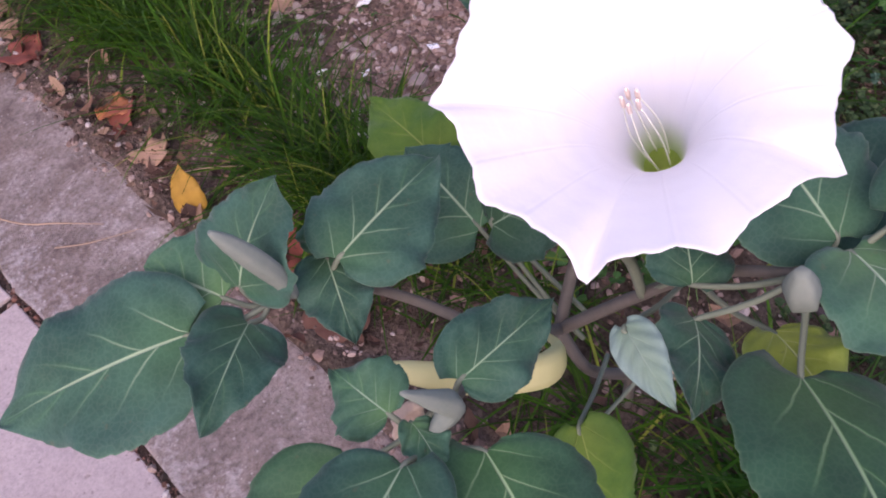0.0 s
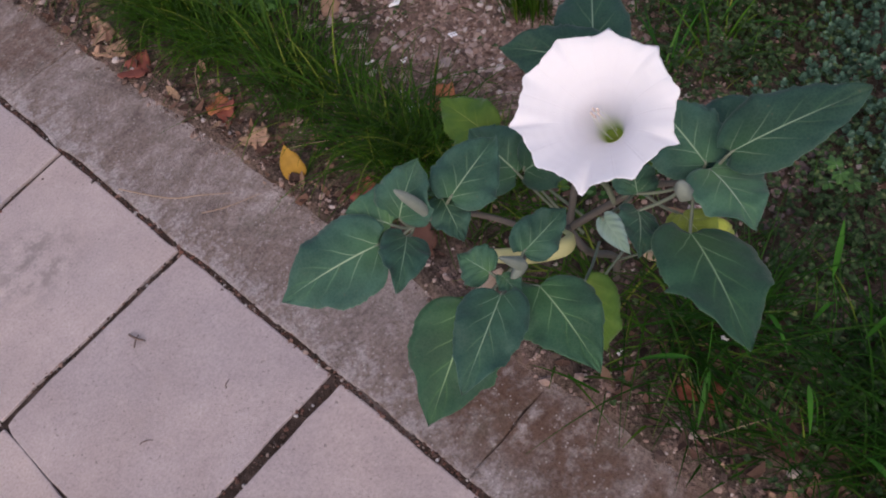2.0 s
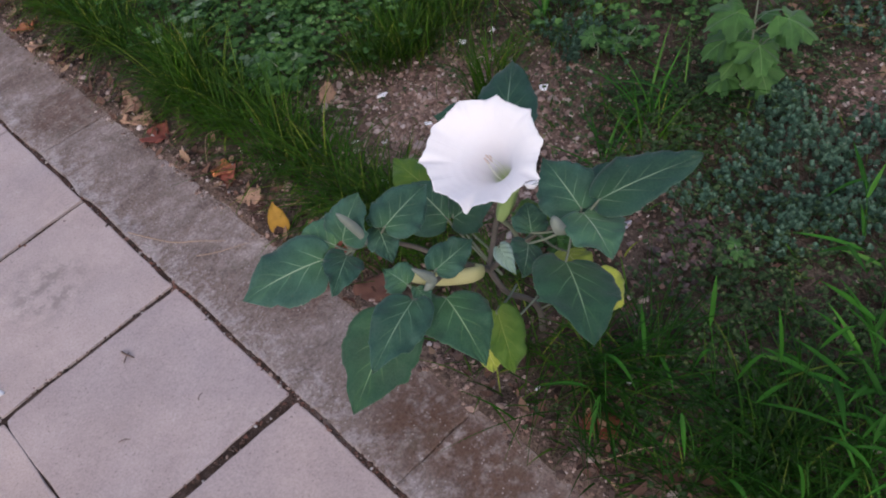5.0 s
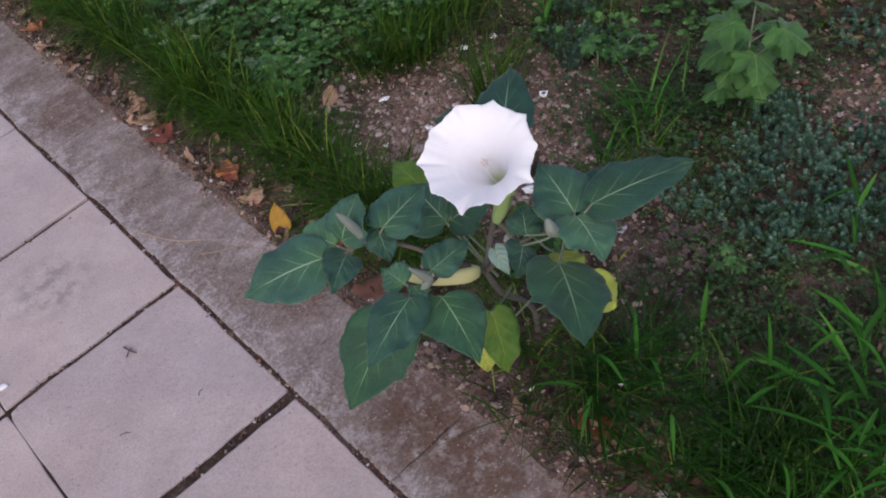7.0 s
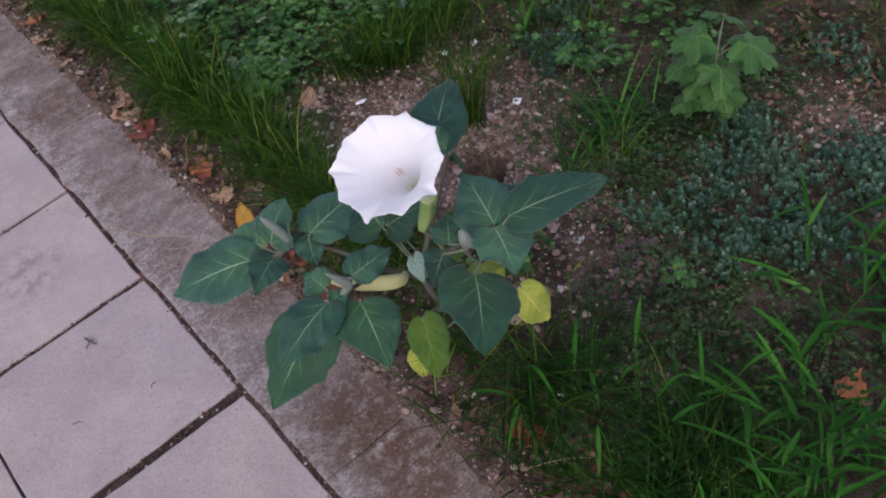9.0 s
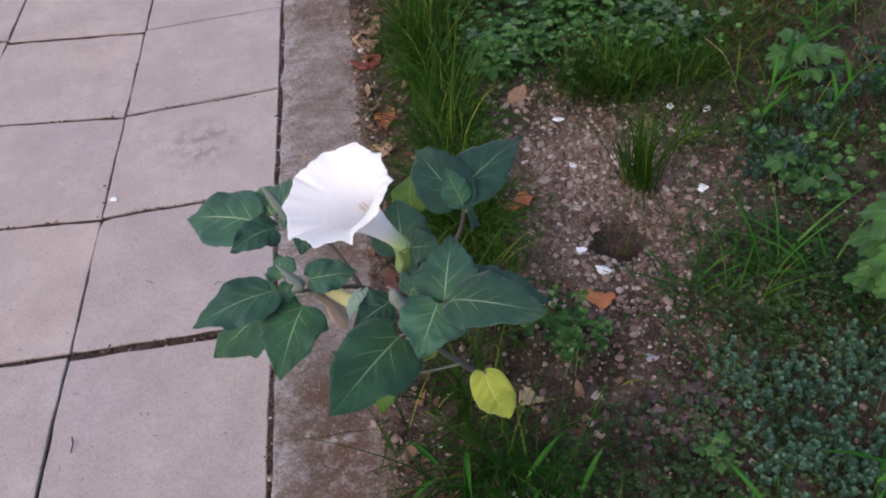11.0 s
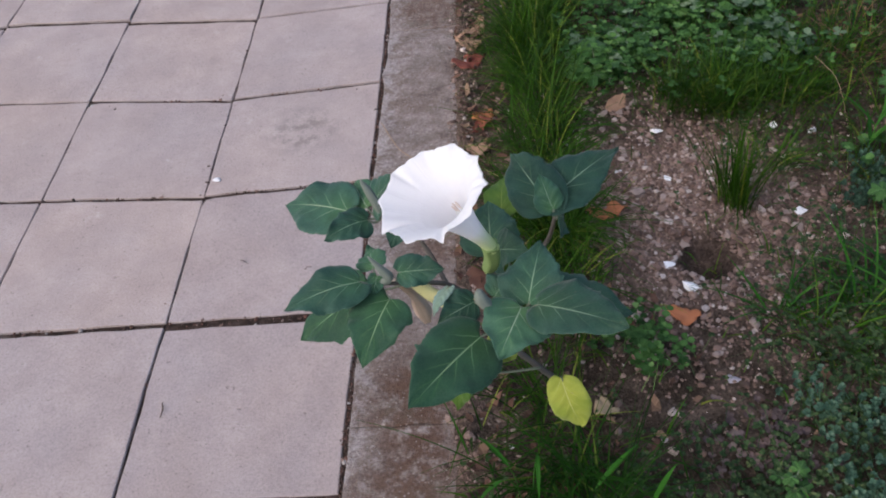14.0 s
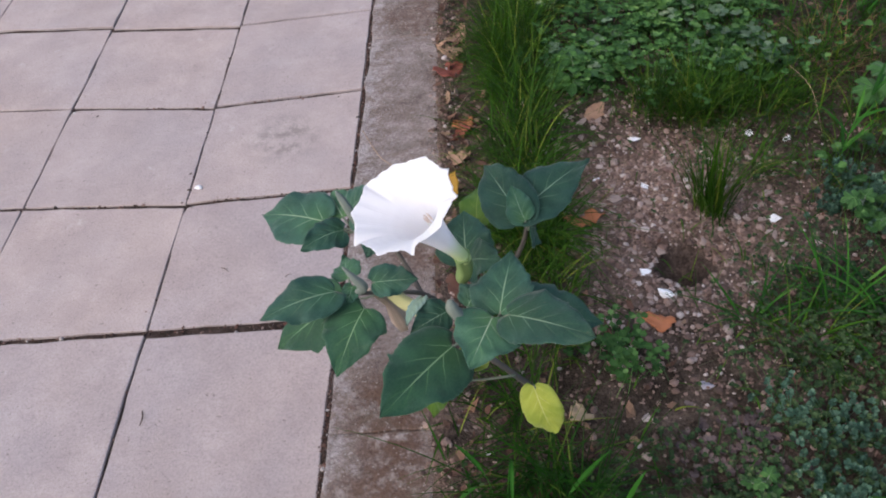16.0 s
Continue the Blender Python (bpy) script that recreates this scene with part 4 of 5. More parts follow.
def chips():
    spots = ((0.672, 0.495, 0.014), (0.663, 0.332, 0.012), (0.657, 0.013, 0.0145), (0.915, 0.204, 0.013), (1.010, 0.447, 0.013), (0.479, 0.273, 0.012), (0.624, 0.081, 0.012), (0.932, 0.481, 0.011), (0.520, 0.432, 0.009), (0.564, 0.373, 0.008), (0.404, -0.428, 0.006), (0.296, -0.319, 0.006))
    for k, (x, y, r) in enumerate(spots):
        ob = thing("white_chip", "small jagged white shell or plaster chip on the soil", "chip", group="white chips", me=shard_mesh("white_chip", k + 3, 1.3 * r, SHELL))
        ob.matrix_basis = pose(*rest(x, y), 0, 0, 67 * k)


chips()
ob = thing("grey_stone", "lilac-grey angular stone on the soil", "stone", me=shard_mesh("grey_stone", 8, 0.014, GREY_STONE))
ob.location = rest(0.690, -0.202)
ob = thing("pink_stone", "pinkish angular stone on the soil", "stone", me=stone_mesh("pink_stone", 8.3, 0.022, STONE, 0.6, True))
ob.location = rest(0.595, 0.292)
ob = thing("gum_spot", "pale grey flattened lump on a slab joint", "gum", me=stone_mesh("gum_spot", 5.1, 0.009, GUM, 0.4))
ob.location = (-0.371, 0.432, 0.0)


def stones():
    """Larger loose stones that stand out of the gravel."""
    rng = random.Random(11)
    kinds = [shard_mesh("stone", 40 + k, 1.0, STONE) if k % 3 else stone_mesh("stone", k * 2.1, 1.0, STONE, 0.6, k % 2 == 0) for k in range(12)]
    for k in range(210):
        if k < 165:
            x, y = rng.gauss(0.66, 0.11), rng.gauss(0.26, 0.20)
            if ((x - 0.712) / 0.062) ** 2 + ((y - 0.105) / 0.058) ** 2 < 1 or x < 0.46:
                x, y = rng.uniform(0.53, 0.64), rng.uniform(0.1, 0.6)
        else:
            x, y = rng.uniform(0.215, 0.30), rng.uniform(-0.55, 1.4)
        r = rng.uniform(0.004, 0.009) * (1.6 if rng.random() < 0.2 else 1)
        r *= 0.65 if k >= 165 else 1
        ob = thing("stone", "small brown-pink stone in the soil", "stone", group="loose stones", me=kinds[k % 12])
        ob.matrix_basis = pose(*rest(x, y), 0, 0, rng.uniform(0, 360)) @ Matrix.Scale(r, 4)


stones()


def rubble():
    """Flat angular pieces of pink-brown stone on the bare patch."""
    rng = random.Random(29)
    kinds = [shard_mesh("stone", 70 + k, 1.0, STONE) for k in range(7)]
    for k in range(46):
        x, y = rng.gauss(0.585, 0.055), rng.uniform(0.0, 0.66)
        if k % 4 == 0:
            x, y = rng.uniform(0.76, 0.96), rng.uniform(0.05, 0.50)
        r = rng.uniform(0.008, 0.016)
        ob = thing("stone", "flat angular pink-brown stone on the bare soil", "stone", group="loose stones", me=kinds[k % 7])
        ob.matrix_basis = pose(*rest(x, y), rng.uniform(-9, 9), rng.uniform(-9, 9), rng.uniform(0, 360)) @ Matrix.Diagonal((r * 1.2, r, r * 0.55, 1))


rubble()


def gravel():
    """Fine gravel: thick on the bare patch, thinner among the plants and along the kerb."""
    rng = np.random.default_rng(3)
    bm = bmesh.new()
    bmesh.ops.create_icosphere(bm, subdivisions=1, radius=1.0)
    bv = np.array([v.co[:] for v in bm.verts])
    bf = np.array([[v.index for v in q.verts] for q in bm.faces])
    bm.free()
    spots = np.concatenate([
        np.stack([rng.normal(0.72, 0.17, 9500), rng.normal(0.22, 0.26, 9500)], 1),
        np.stack([rng.normal(0.235, 0.035, 2600).clip(0.18, 0.36), rng.uniform(-1.0, 1.9, 2600)], 1),
        np.stack([rng.uniform(0.3, 1.30, 2200), rng.uniform(-1.1, 1.2, 2200)], 1),
        np.stack([rng.normal(1.30, 0.075, 1300), rng.normal(-0.36, 0.10, 1300)], 1),
    ])
    hole = ((spots[:, 0] - 0.712) / 0.058) ** 2 + ((spots[:, 1] - 0.105) / 0.055) ** 2 < 1
    spots = spots[(spots[:, 0] > 0.181) & ~hole]
    n = len(spots)
    size = np.exp(rng.normal(math.log(0.0026), 0.62, n)).clip(0.0010, 0.0095)
    z = np.array([max(soil_height(x, y), 0.001 if x < 0.2 else -1) for x, y in spots])
    sc = size[:, None] * rng.uniform(0.7, 1.3, (n, 3)) * (1, 1, 0.7)
    a = rng.uniform(0, 6.28, n)
    jit = rng.uniform(0.6, 1.25, (n, len(bv), 1))
    v = bv[None] * jit * sc[:, None]
    c, s = np.cos(a)[:, None], np.sin(a)[:, None]
    v = np.stack([v[..., 0] * c - v[..., 1] * s, v[..., 0] * s + v[..., 1] * c, v[..., 2]], -1)
    v += np.concatenate([spots, (z + size * 0.25)[:, None]], 1)[:, None]
    f = (bf[None] + (np.arange(n) * len(bv))[:, None, None]).reshape(-1, 3)
    thing("gravel", "fine brown, pink and pale gravel scattered on the soil", "gravel", kind="stuff", me=mesh_of("gravel", v.reshape(-1, 3), f, GRAVEL, smooth=False))


gravel()


def fallen(x, y, size, turn, material, label, seed, curl=0.35, lift=0.012, lobes=2.5, tooth=0.25, tilt=None):
    """A dry leaf lying on the ground with its edges curled up."""
    size *= 1.2
    me = leaf_mesh("fallen_leaf", (-size / 2, 0, 0), (size / 2, 0, 0), size * 0.75, (0, 0, 1), material, arch=-0.10, fold=curl, lobes=lobes, tooth=tooth, wave=size * 0.08, seed=seed, nu=16, nv=8)
    me.uv_layers.remove(me.uv_layers[0])
    ob = thing("fallen_leaf", label, "leaf", group="fallen leaves", me=me)
    rng = random.Random(seed)
    ob.matrix_basis = pose(*rest(x, y, lift), *(tilt or (rng.uniform(-14, 14), rng.uniform(-14, 14))), turn)
    return ob


fallen(0.257, 1.607, 0.075, 20, DEAD_ORANGE, "curled orange-brown fallen leaf beside the kerb", 1)
fallen(0.218, 1.457, 0.060, 100, DEAD_TAN, "dry tan fallen leaf beside the kerb", 2)
fallen(0.255, 1.013, 0.075, 60, DEAD_TAN, "dry tan fallen leaf beside the kerb", 3)
fallen(0.229, 0.923, 0.060, 150, DEAD_TAN, "dry tan fallen leaf beside the kerb", 4)
fallen(0.239, 0.838, 0.075, 30, DEAD_RED, "dark red-brown fallen leaf beside the kerb", 5)
fallen(0.270, 0.609, 0.062, 75, DEAD_ORANGE, "curled orange-brown fallen leaf beside the kerb", 6)
fallen(0.256, 0.574, 0.070, 10, DEAD_RED, "dark red-brown fallen leaf beside the kerb", 7)
fallen(0.244, 0.471, 0.058, 130, DEAD_TAN, "dry tan fallen leaf beside the kerb", 8)
me = leaf_mesh("fallen_leaf", (0, 0, 0), (0.016, 0.030, 0.058), 0.046, (-0.6, -0.6, 0.5), DEAD_YELLOW, arch=0.12, fold=0.3, lobes=2.0, tooth=0.06, wave=0.003, seed=9, nu=18, nv=8)
thing("fallen_leaf", "yellow-orange fallen leaf propped up beside the kerb", "leaf", at=rest(0.234, 0.330, 0.002), group="fallen leaves", me=me)
fallen(0.280, 0.200, 0.070, 45, DEAD_RED, "dark red-brown fallen leaf under the plant", 10)
fallen(0.241, 0.065, 0.080, 160, DEAD_BROWN, "large dark brown fallen leaf under the plant", 11)
fallen(0.625, -0.057, 0.050, 150, DEAD_ORANGE, "curled orange-brown fallen leaf on the gravel", 12)
fallen(0.526, 0.239, 0.072, 15, DEAD_ORANGE, "curled orange-brown fallen leaf on the gravel", 13)
fallen(0.458, -0.262, 0.050, 100, DEAD_PALE, "pale tan fallen leaf propped on the grass", 14, lift=0.030, tilt=(12, 26))
fallen(0.595, 0.615, 0.058, 60, DEAD_TAN, "dry tan fallen leaf on the gravel", 15)
fallen(0.304, -0.441, 0.060, 120, DEAD_DARK, "dark red-brown fallen leaf in the grass", 16)
fallen(0.318, -0.575, 0.050, 20, DEAD_BROWN, "dark brown fallen leaf in the grass", 17)
fallen(1.572, 0.183, 0.05, 70, DEAD_ORANGE, "curled orange-brown fallen leaf on the soil", 18)
fallen(0.748, -0.763, 0.06, 10, DEAD_ORANGE, "orange-brown fallen leaf in the grass", 19)


def stalk(name, points, r, material, label, category="stalk"):
    at = Vector(points[0])
    me = mesh_of(name, *tube([tuple(Vector(p) - at) for p in points], (r, r, r * 0.5), 6, 14), material)
    thing(name, label, category, at=at, me=me)


stalk("dry_stalk", [(0.015, 0.60, 0.005), (0.06, 0.50, 0.004), (0.10, 0.45, 0.007), (0.14, 0.405, 0.004)], 0.0012, STRAW, "dry straw stalk lying on the kerb")
stalk("dry_stalk", [(0.075, 0.42, 0.004), (0.11, 0.39, 0.006), (0.17, 0.36, 0.004)], 0.0009, STRAW, "dry straw stalk lying on the kerb")
stalk("twig", [(-0.160, 0.330, 0.003), (-0.157, 0.312, 0.006), (-0.150, 0.298, 0.003)], 0.0022, TWIG, "small dark twig lying on a slab", "twig")
stalk("twig", [(-0.170, 0.303, 0.003), (-0.158, 0.311, 0.006), (-0.150, 0.316, 0.003)], 0.0012, TWIG, "small dark twig lying on a slab", "twig")
stalk("twig", [(-0.35, -0.20, 0.003), (-0.345, -0.216, 0.005), (-0.347, -0.232, 0.003)], 0.0014, TWIG, "small dark twig lying on a slab", "twig")

stalk("dry_stalk", [(1.042, 0.611, 0.09), (1.075, 0.54, 0.07), (1.093, 0.468, -0.005)], 0.0006, STRAW, "dry straw stalk bowed over the low plants")
stalk("dry_stalk", [(0.255, -0.49, 0.004), (0.30, -0.53, 0.03), (0.35, -0.56, 0.01)], 0.0006, STRAW, "dry straw stalk lying beside the kerb")
stalk("dry_stalk", [(0.23, 0.42, 0.004), (0.275, 0.36, 0.03), (0.33, 0.33, 0.012)], 0.0006, STRAW, "dry straw stalk lying beside the kerb")
stalk("dry_stalk", [(0.24, 0.62, 0.004), (0.29, 0.68, 0.04), (0.345, 0.70, 0.012)], 0.0006, STRAW, "dry straw stalk lying beside the kerb")
stalk("twig", [(-0.265, 0.16, 0.002), (-0.255, 0.155, 0.004), (-0.247, 0.148, 0.002)], 0.0009, TWIG, "tiny dark twig lying on a slab", "twig")
stalk("twig", [(-0.12, 0.12, 0.002), (-0.114, 0.126, 0.004), (-0.106, 0.128, 0.002)], 0.0008, TWIG, "tiny dark twig lying on a slab", "twig")

# ---- low plants ----
def field(rng, n, x0, x1, y0, y1, spread=0.0, clumps=30):
    """Places in a patch, in clumps if a spread is given, and the way from each clump's middle."""
    if not spread:
        return np.stack([rng.uniform(x0, x1, n), rng.uniform(y0, y1, n), rng.uniform(0, 6.28, n)], 1)
    cx, cy = rng.uniform(x0, x1, clumps), rng.uniform(y0, y1, clumps)
    k = rng.integers(0, clumps, n)
    off = rng.normal(0, spread, (n, 2))
    return np.stack([cx[k] + off[:, 0], cy[k] + off[:, 1], np.arctan2(off[:, 1], off[:, 0])], 1)


def tuft(rng, x, y, s, n):
    off = rng.normal(0, s, (n, 2))
    return np.stack([x + off[:, 0], y + off[:, 1], np.arctan2(off[:, 1], off[:, 0])], 1)


def on_soil(p):
    p = p[p[:, 0] > 0.215]
    return np.concatenate([p[:, :2], np.array([soil_height(x, y) - 0.003 for x, y in p[:, :2]])[:, None]], 1)


def fine_grass():
    rng = np.random.default_rng(21)
    # places, heights, and how far the blades lean and bow
    groups = [
        (field(rng, 3700, 0.360, 0.452, 0.16, 2.2, 0.020, 95), (0.08, 0.24), (0.05, 1.3), (0.2, 2.2)),
        (field(rng, 800, 0.345, 0.450, 0.10, 2.1, 0.030, 60), (0.05, 0.16), (0.7, 1.5), (0.2, 1.6)),
        (field(rng, 260, 0.34, 0.42, 0.16, 2.0, 0.020, 40), (0.16, 0.29), (0.4, 1.3), (0.5, 1.7)),
        (field(rng, 330, 0.32, 0.45, -0.33, 0.12, 0.018, 18), (0.08, 0.18), (0.2, 1.2), (0.3, 1.6)),
        (tuft(rng, 0.430, -0.455, 0.018, 50), (0.14, 0.27), (0.1, 0.9), (0.5, 1.6)),
        (tuft(rng, 0.40, -0.385, 0.014, 36), (0.12, 0.24), (0.1, 0.9), (0.5, 1.6)),
        (field(rng, 150, 0.222, 0.33, -0.60, -0.14, 0.02, 22), (0.05, 0.13), (0.4, 1.4), (0.3, 1.3)),
        (tuft(rng, 0.50, -0.60, 0.03, 50), (0.08, 0.20), (0.1, 0.9), (0.5, 1.8)),
        (tuft(rng, 0.42, -0.68, 0.03, 130), (0.08, 0.20), (0.1, 0.9), (0.5, 1.8)),
        (field(rng, 260, 0.33, 0.60, -1.15, -0.64, 0.03, 14), (0.08, 0.20), (0.1, 0.9), (0.4, 1.8)),
        (field(rng, 430, 0.31, 0.58, -1.15, -0.44, 0.05, 30), (0.04, 0.11), (0.1, 0.9), (0.4, 2.0)),
        (field(rng, 300, 0.55, 1.1, -1.2, -0.50, 0.05, 30), (0.04, 0.13), (0.2, 1.2), (0.3, 1.5)),
        (field(rng, 170, 0.80, 1.10, -0.25, 0.10, 0.045, 16), (0.03, 0.10), (0.3, 1.2), (0.4, 1.8)),
        (field(rng, 500, 0.5, 1.6, -0.6, 0.5), (0.03, 0.08), (0.2, 1.2), (0.4, 1.8)),
        (field(rng, 420, 1.38, 1.9, -0.5, 0.1, 0.04, 30), (0.05, 0.14), (0.6, 1.4), (0.3, 1.3)),
        (tuft(rng, 0.85, 0.60, 0.05, 520), (0.07, 0.16), (0.0, 0.7), (0.3, 1.6)),
        (tuft(rng, 0.74, 0.62, 0.04, 260), (0.06, 0.14), (0.0, 0.7), (0.3, 1.6)),
        (tuft(rng, 0.98, 0.60, 0.06, 360), (0.06, 0.14), (0.0, 0.8), (0.3, 1.6)),
        (field(rng, 620, 0.30, 0.44, -0.95, -0.56, 0.022, 22), (0.05, 0.15), (0.1, 0.9), (0.4, 2.0)),
        (field(rng, 420, 0.6, 1.1, 0.75, 1.3, 0.03, 30), (0.06, 0.14), (0.1, 0.9), (0.3, 1.6)),
        (field(rng, 260, 0.3, 0.5, 2.2, 3.4, 0.03, 16), (0.10, 0.23), (0.0, 0.7), (0.3, 2.0)),
        (field(rng, 260, 0.3, 0.6, -2.2, -1.15, 0.03, 16), (0.10, 0.23), (0.0, 0.7), (0.3, 2.0)),
    ]
    for x, y, s, n in ((1.10, 0.72, 0.08, 320), (0.90, 0.36, 0.03, 60), (1.15, 0.35, 0.10, 300), (1.3, 0.8, 0.15, 500), (1.4, 1.4, 0.3, 500)):
        groups.append((tuft(rng, x, y, s, n), (0.06, 0.13), (0.1, 0.9), (0.3, 1.8)))
    pts, tall, head, lean, bend = [], [], [], [], []
    for g, high, leans, bows in groups:
        g = g[g[:, 0] > 0.215]
        pts.append(on_soil(g))
        tall.append(rng.uniform(*high, len(g)))
        head.append(g[:, 2] + rng.normal(0, 1.3, len(g)))
        lean.append(rng.uniform(*leans, len(g)))
        bend.append(rng.uniform(*bows, len(g)))
    p, tall, head, lean, bend = (np.concatenate(v) for v in (pts, tall, head, lean, bend))
    wide = 0.0009 + 0.0016 * rng.random(len(p)) ** 1.5
    # blades nearer than this line take the copy with shade in its colour
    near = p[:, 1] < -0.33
    for name, label, pick, material in (("fine_grass", "tufts of fine dark green grass along the kerb", ~near, FINE_GRASS), ("deep_green_grass", "grass in clumps below the flowering plant, its green darkened for shade", near, SHADED_GRASS)):
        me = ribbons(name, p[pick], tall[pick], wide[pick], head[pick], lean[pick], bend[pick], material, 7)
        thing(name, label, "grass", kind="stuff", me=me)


fine_grass()


def grass_tuft(x, y, spread, n, high, leans, bows, seed, label, wide=0.0009, material=None):
    """A tuft that stands by itself, with all its blades from one root."""
    rng = np.random.default_rng(seed)
    t = tuft(rng, 0.0, 0.0, spread, n)
    at = rest(x, y)
    roots = np.stack([t[:, 0], t[:, 1], np.array([soil_height(x + u, y + v) for u, v in t[:, :2]]) - at[2] - 0.003], 1)
    me = ribbons("grass_tuft", roots, rng.uniform(*high, n), wide + 0.0016 * rng.random(n) ** 1.5, t[:, 2] + rng.normal(0, 0.9, n), rng.uniform(*leans, n), rng.uniform(*bows, n), material or FINE_GRASS, 7)
    thing("grass_tuft", label, "grass", at=at, group="grass tufts", me=me)


grass_tuft(0.792, 0.25, 0.018, 150, (0.13, 0.23), (0.0, 0.45), (0.0, 0.8), 61, "upright dark green grass tuft standing on the gravel")
grass_tuft(0.865, -0.11, 0.022, 26, (0.09, 0.19), (0.2, 1.0), (0.4, 1.5), 62, "loose arching green grass tuft beside the gravel")
grass_tuft(0.95, -0.06, 0.016, 20, (0.14, 0.26), (0.2, 0.9), (0.6, 1.7), 63, "thin tuft of long arching grass blades", 0.0022, BROAD_GRASS)
grass_tuft(1.05, -0.09, 0.016, 14, (0.14, 0.26), (0.2, 0.9), (0.6, 1.7), 64, "thin tuft of long arching grass blades", 0.0022, BROAD_GRASS)


grass_tuft(0.80, -0.06, 0.010, 13, (0.11, 0.18), (0.5, 1.1), (0.2, 0.8), 67, "spreading grass tuft with a few wide blades", 0.0024, BROAD_GRASS)
grass_tuft(1.20, 0.76, 0.060, 90, (0.06, 0.16), (0.7, 1.4), (0.1, 0.6), 68, "dry red-brown grass lying over the soil", 0.0006, DRY_BROWN)
grass_tuft(1.42, 0.45, 0.060, 70, (0.06, 0.15), (0.7, 1.4), (0.1, 0.6), 69, "dry red-brown grass lying over the soil", 0.0006, DRY_BROWN)
grass_tuft(1.30, 0.95, 0.040, 40, (0.10, 0.20), (0.2, 1.0), (0.5, 1.6), 70, "broad-bladed green grass tuft at the back of the bed", 0.0028, BROAD_GRASS)


def swept_tuft(x, y, n, seed):
    """Long grass from under the flowering plant, all of it bowed over one way."""
    rng = np.random.default_rng(seed)
    off = rng.normal(0, 0.028, (n, 2))
    at = rest(x, y)
    roots = np.stack([off[:, 0], off[:, 1], np.array([soil_height(x + u, y + v) for u, v in off]) - at[2] - 0.003], 1)
    head = -1.75 + rng.normal(0, 0.6, n)
    # these blades too carry the shade in their colour
    me = ribbons("grass_tuft", roots, rng.uniform(0.16, 0.36, n), 0.0011 + 0.0017 * rng.random(n) ** 1.5, head, rng.uniform(0.25, 1.05, n), rng.uniform(0.4, 1.5, n), SHADED_GRASS, 9)
    thing("grass_tuft", "long grass bowed over beside the kerb, its green darkened for shade", "grass", at=at, group="grass tufts", me=me)


swept_tuft(0.375, -0.35, 46, 65)
swept_tuft(0.335, -0.40, 26, 66)


def lance(base, tip, wide, rise):
    """One broad grass blade from base to tip: widest a third along, creased, arched by rise."""
    base, tip = np.array(base, float), np.array(tip, float)
    side = unit(np.cross(tip - base, (0.12, 0.1, 1.0)))
    verts, uvs, faces = [], [], []
    for i in range(11):
        u = i / 10
        p = base + (tip - base) * u + np.array((0, 0, rise * 4 * u * (1 - u)))
        w = 0.5 * wide * max(0.03, 2.6 * u**0.6 * (1 - u) ** 1.0 * 0.75)
        for v in (-1.0, -0.5, 0.0, 0.5, 1.0):
            verts.append(p + side * w * v + np.array((0, 0, 0.25 * w * abs(v))))
            uvs.append((u, 0.5 + 0.5 * v))
    for i in range(10):
        for k in range(4):
            a = i * 5 + k
            faces.append((a, a + 1, a + 6, a + 5))
    return mesh_of("blade", verts, faces, BROAD_GRASS, uvs)


def crab_grass(root, blades):
    """A plant with thin culms and a few broad blades on them."""
    at = np.array(rest(*root))
    ob = thing("crab_grass", "crab grass plant with broad bright green blades", "grass", at=tuple(at), group="crab grass plants")
    for k, (base, tip, wide) in enumerate(blades):
        b, t = np.array(base) - at, np.array(tip) - at
        part("blade", lance(b, t, wide, 0.010 + 0.006 * (k % 3)), ob)
        foot = np.array((0.006 * (k % 3 - 1), 0.005 * (k % 2), -0.004))
        bow = (foot + b) / 2 + np.array((0.0, 0.0, 0.25 * b[2]))
        part("culm", mesh_of("culm", *tube([foot, bow, b], (0.0011, 0.0009, 0.0006), 5, 8), BROAD_GRASS), ob)


crab_grass((0.315, -0.445), (((0.292, -0.433, 0.12), (0.243, -0.376, 0.12), 0.012), ((0.282, -0.464, 0.14), (0.229, -0.485, 0.08), 0.011), ((0.334, -0.433, 0.16), (0.332, -0.495, 0.12), 0.011)))
crab_grass((0.355, -0.600), (((0.346, -0.564, 0.12), (0.317, -0.596, 0.05), 0.011), ((0.330, -0.661, 0.06), (0.311, -0.713, 0.05), 0.011), ((0.348, -0.763, 0.08), (0.359, -0.734, 0.16), 0.012)))
crab_grass((0.465, -0.560), (((0.487, -0.516, 0.14), (0.520, -0.496, 0.22), 0.012), ((0.457, -0.586, 0.09), (0.500, -0.607, 0.14), 0.012), ((0.446, -0.521, 0.08), (0.478, -0.534, 0.10), 0.010), ((0.440, -0.631, 0.10), (0.490, -0.655, 0.12), 0.012)))
crab_grass((0.535, -0.650), (((0.522, -0.623, 0.10), (0.540, -0.591, 0.20), 0.012), ((0.581, -0.651, 0.10), (0.635, -0.680, 0.13), 0.011), ((0.440, -0.631, 0.10), (0.497, -0.795, 0.08), 0.010)))
crab_grass((0.480, -0.800), (((0.487, -0.787, 0.10), (0.537, -0.781, 0.14), 0.012), ((0.444, -0.820, 0.10), (0.475, -0.838, 0.12), 0.012)))
crab_grass((0.450, -0.440), (((0.418, -0.448, 0.07), (0.492, -0.384, 0.09), 0.011), ((0.440, -0.46, 0.06), (0.40, -0.52, 0.05), 0.010)))


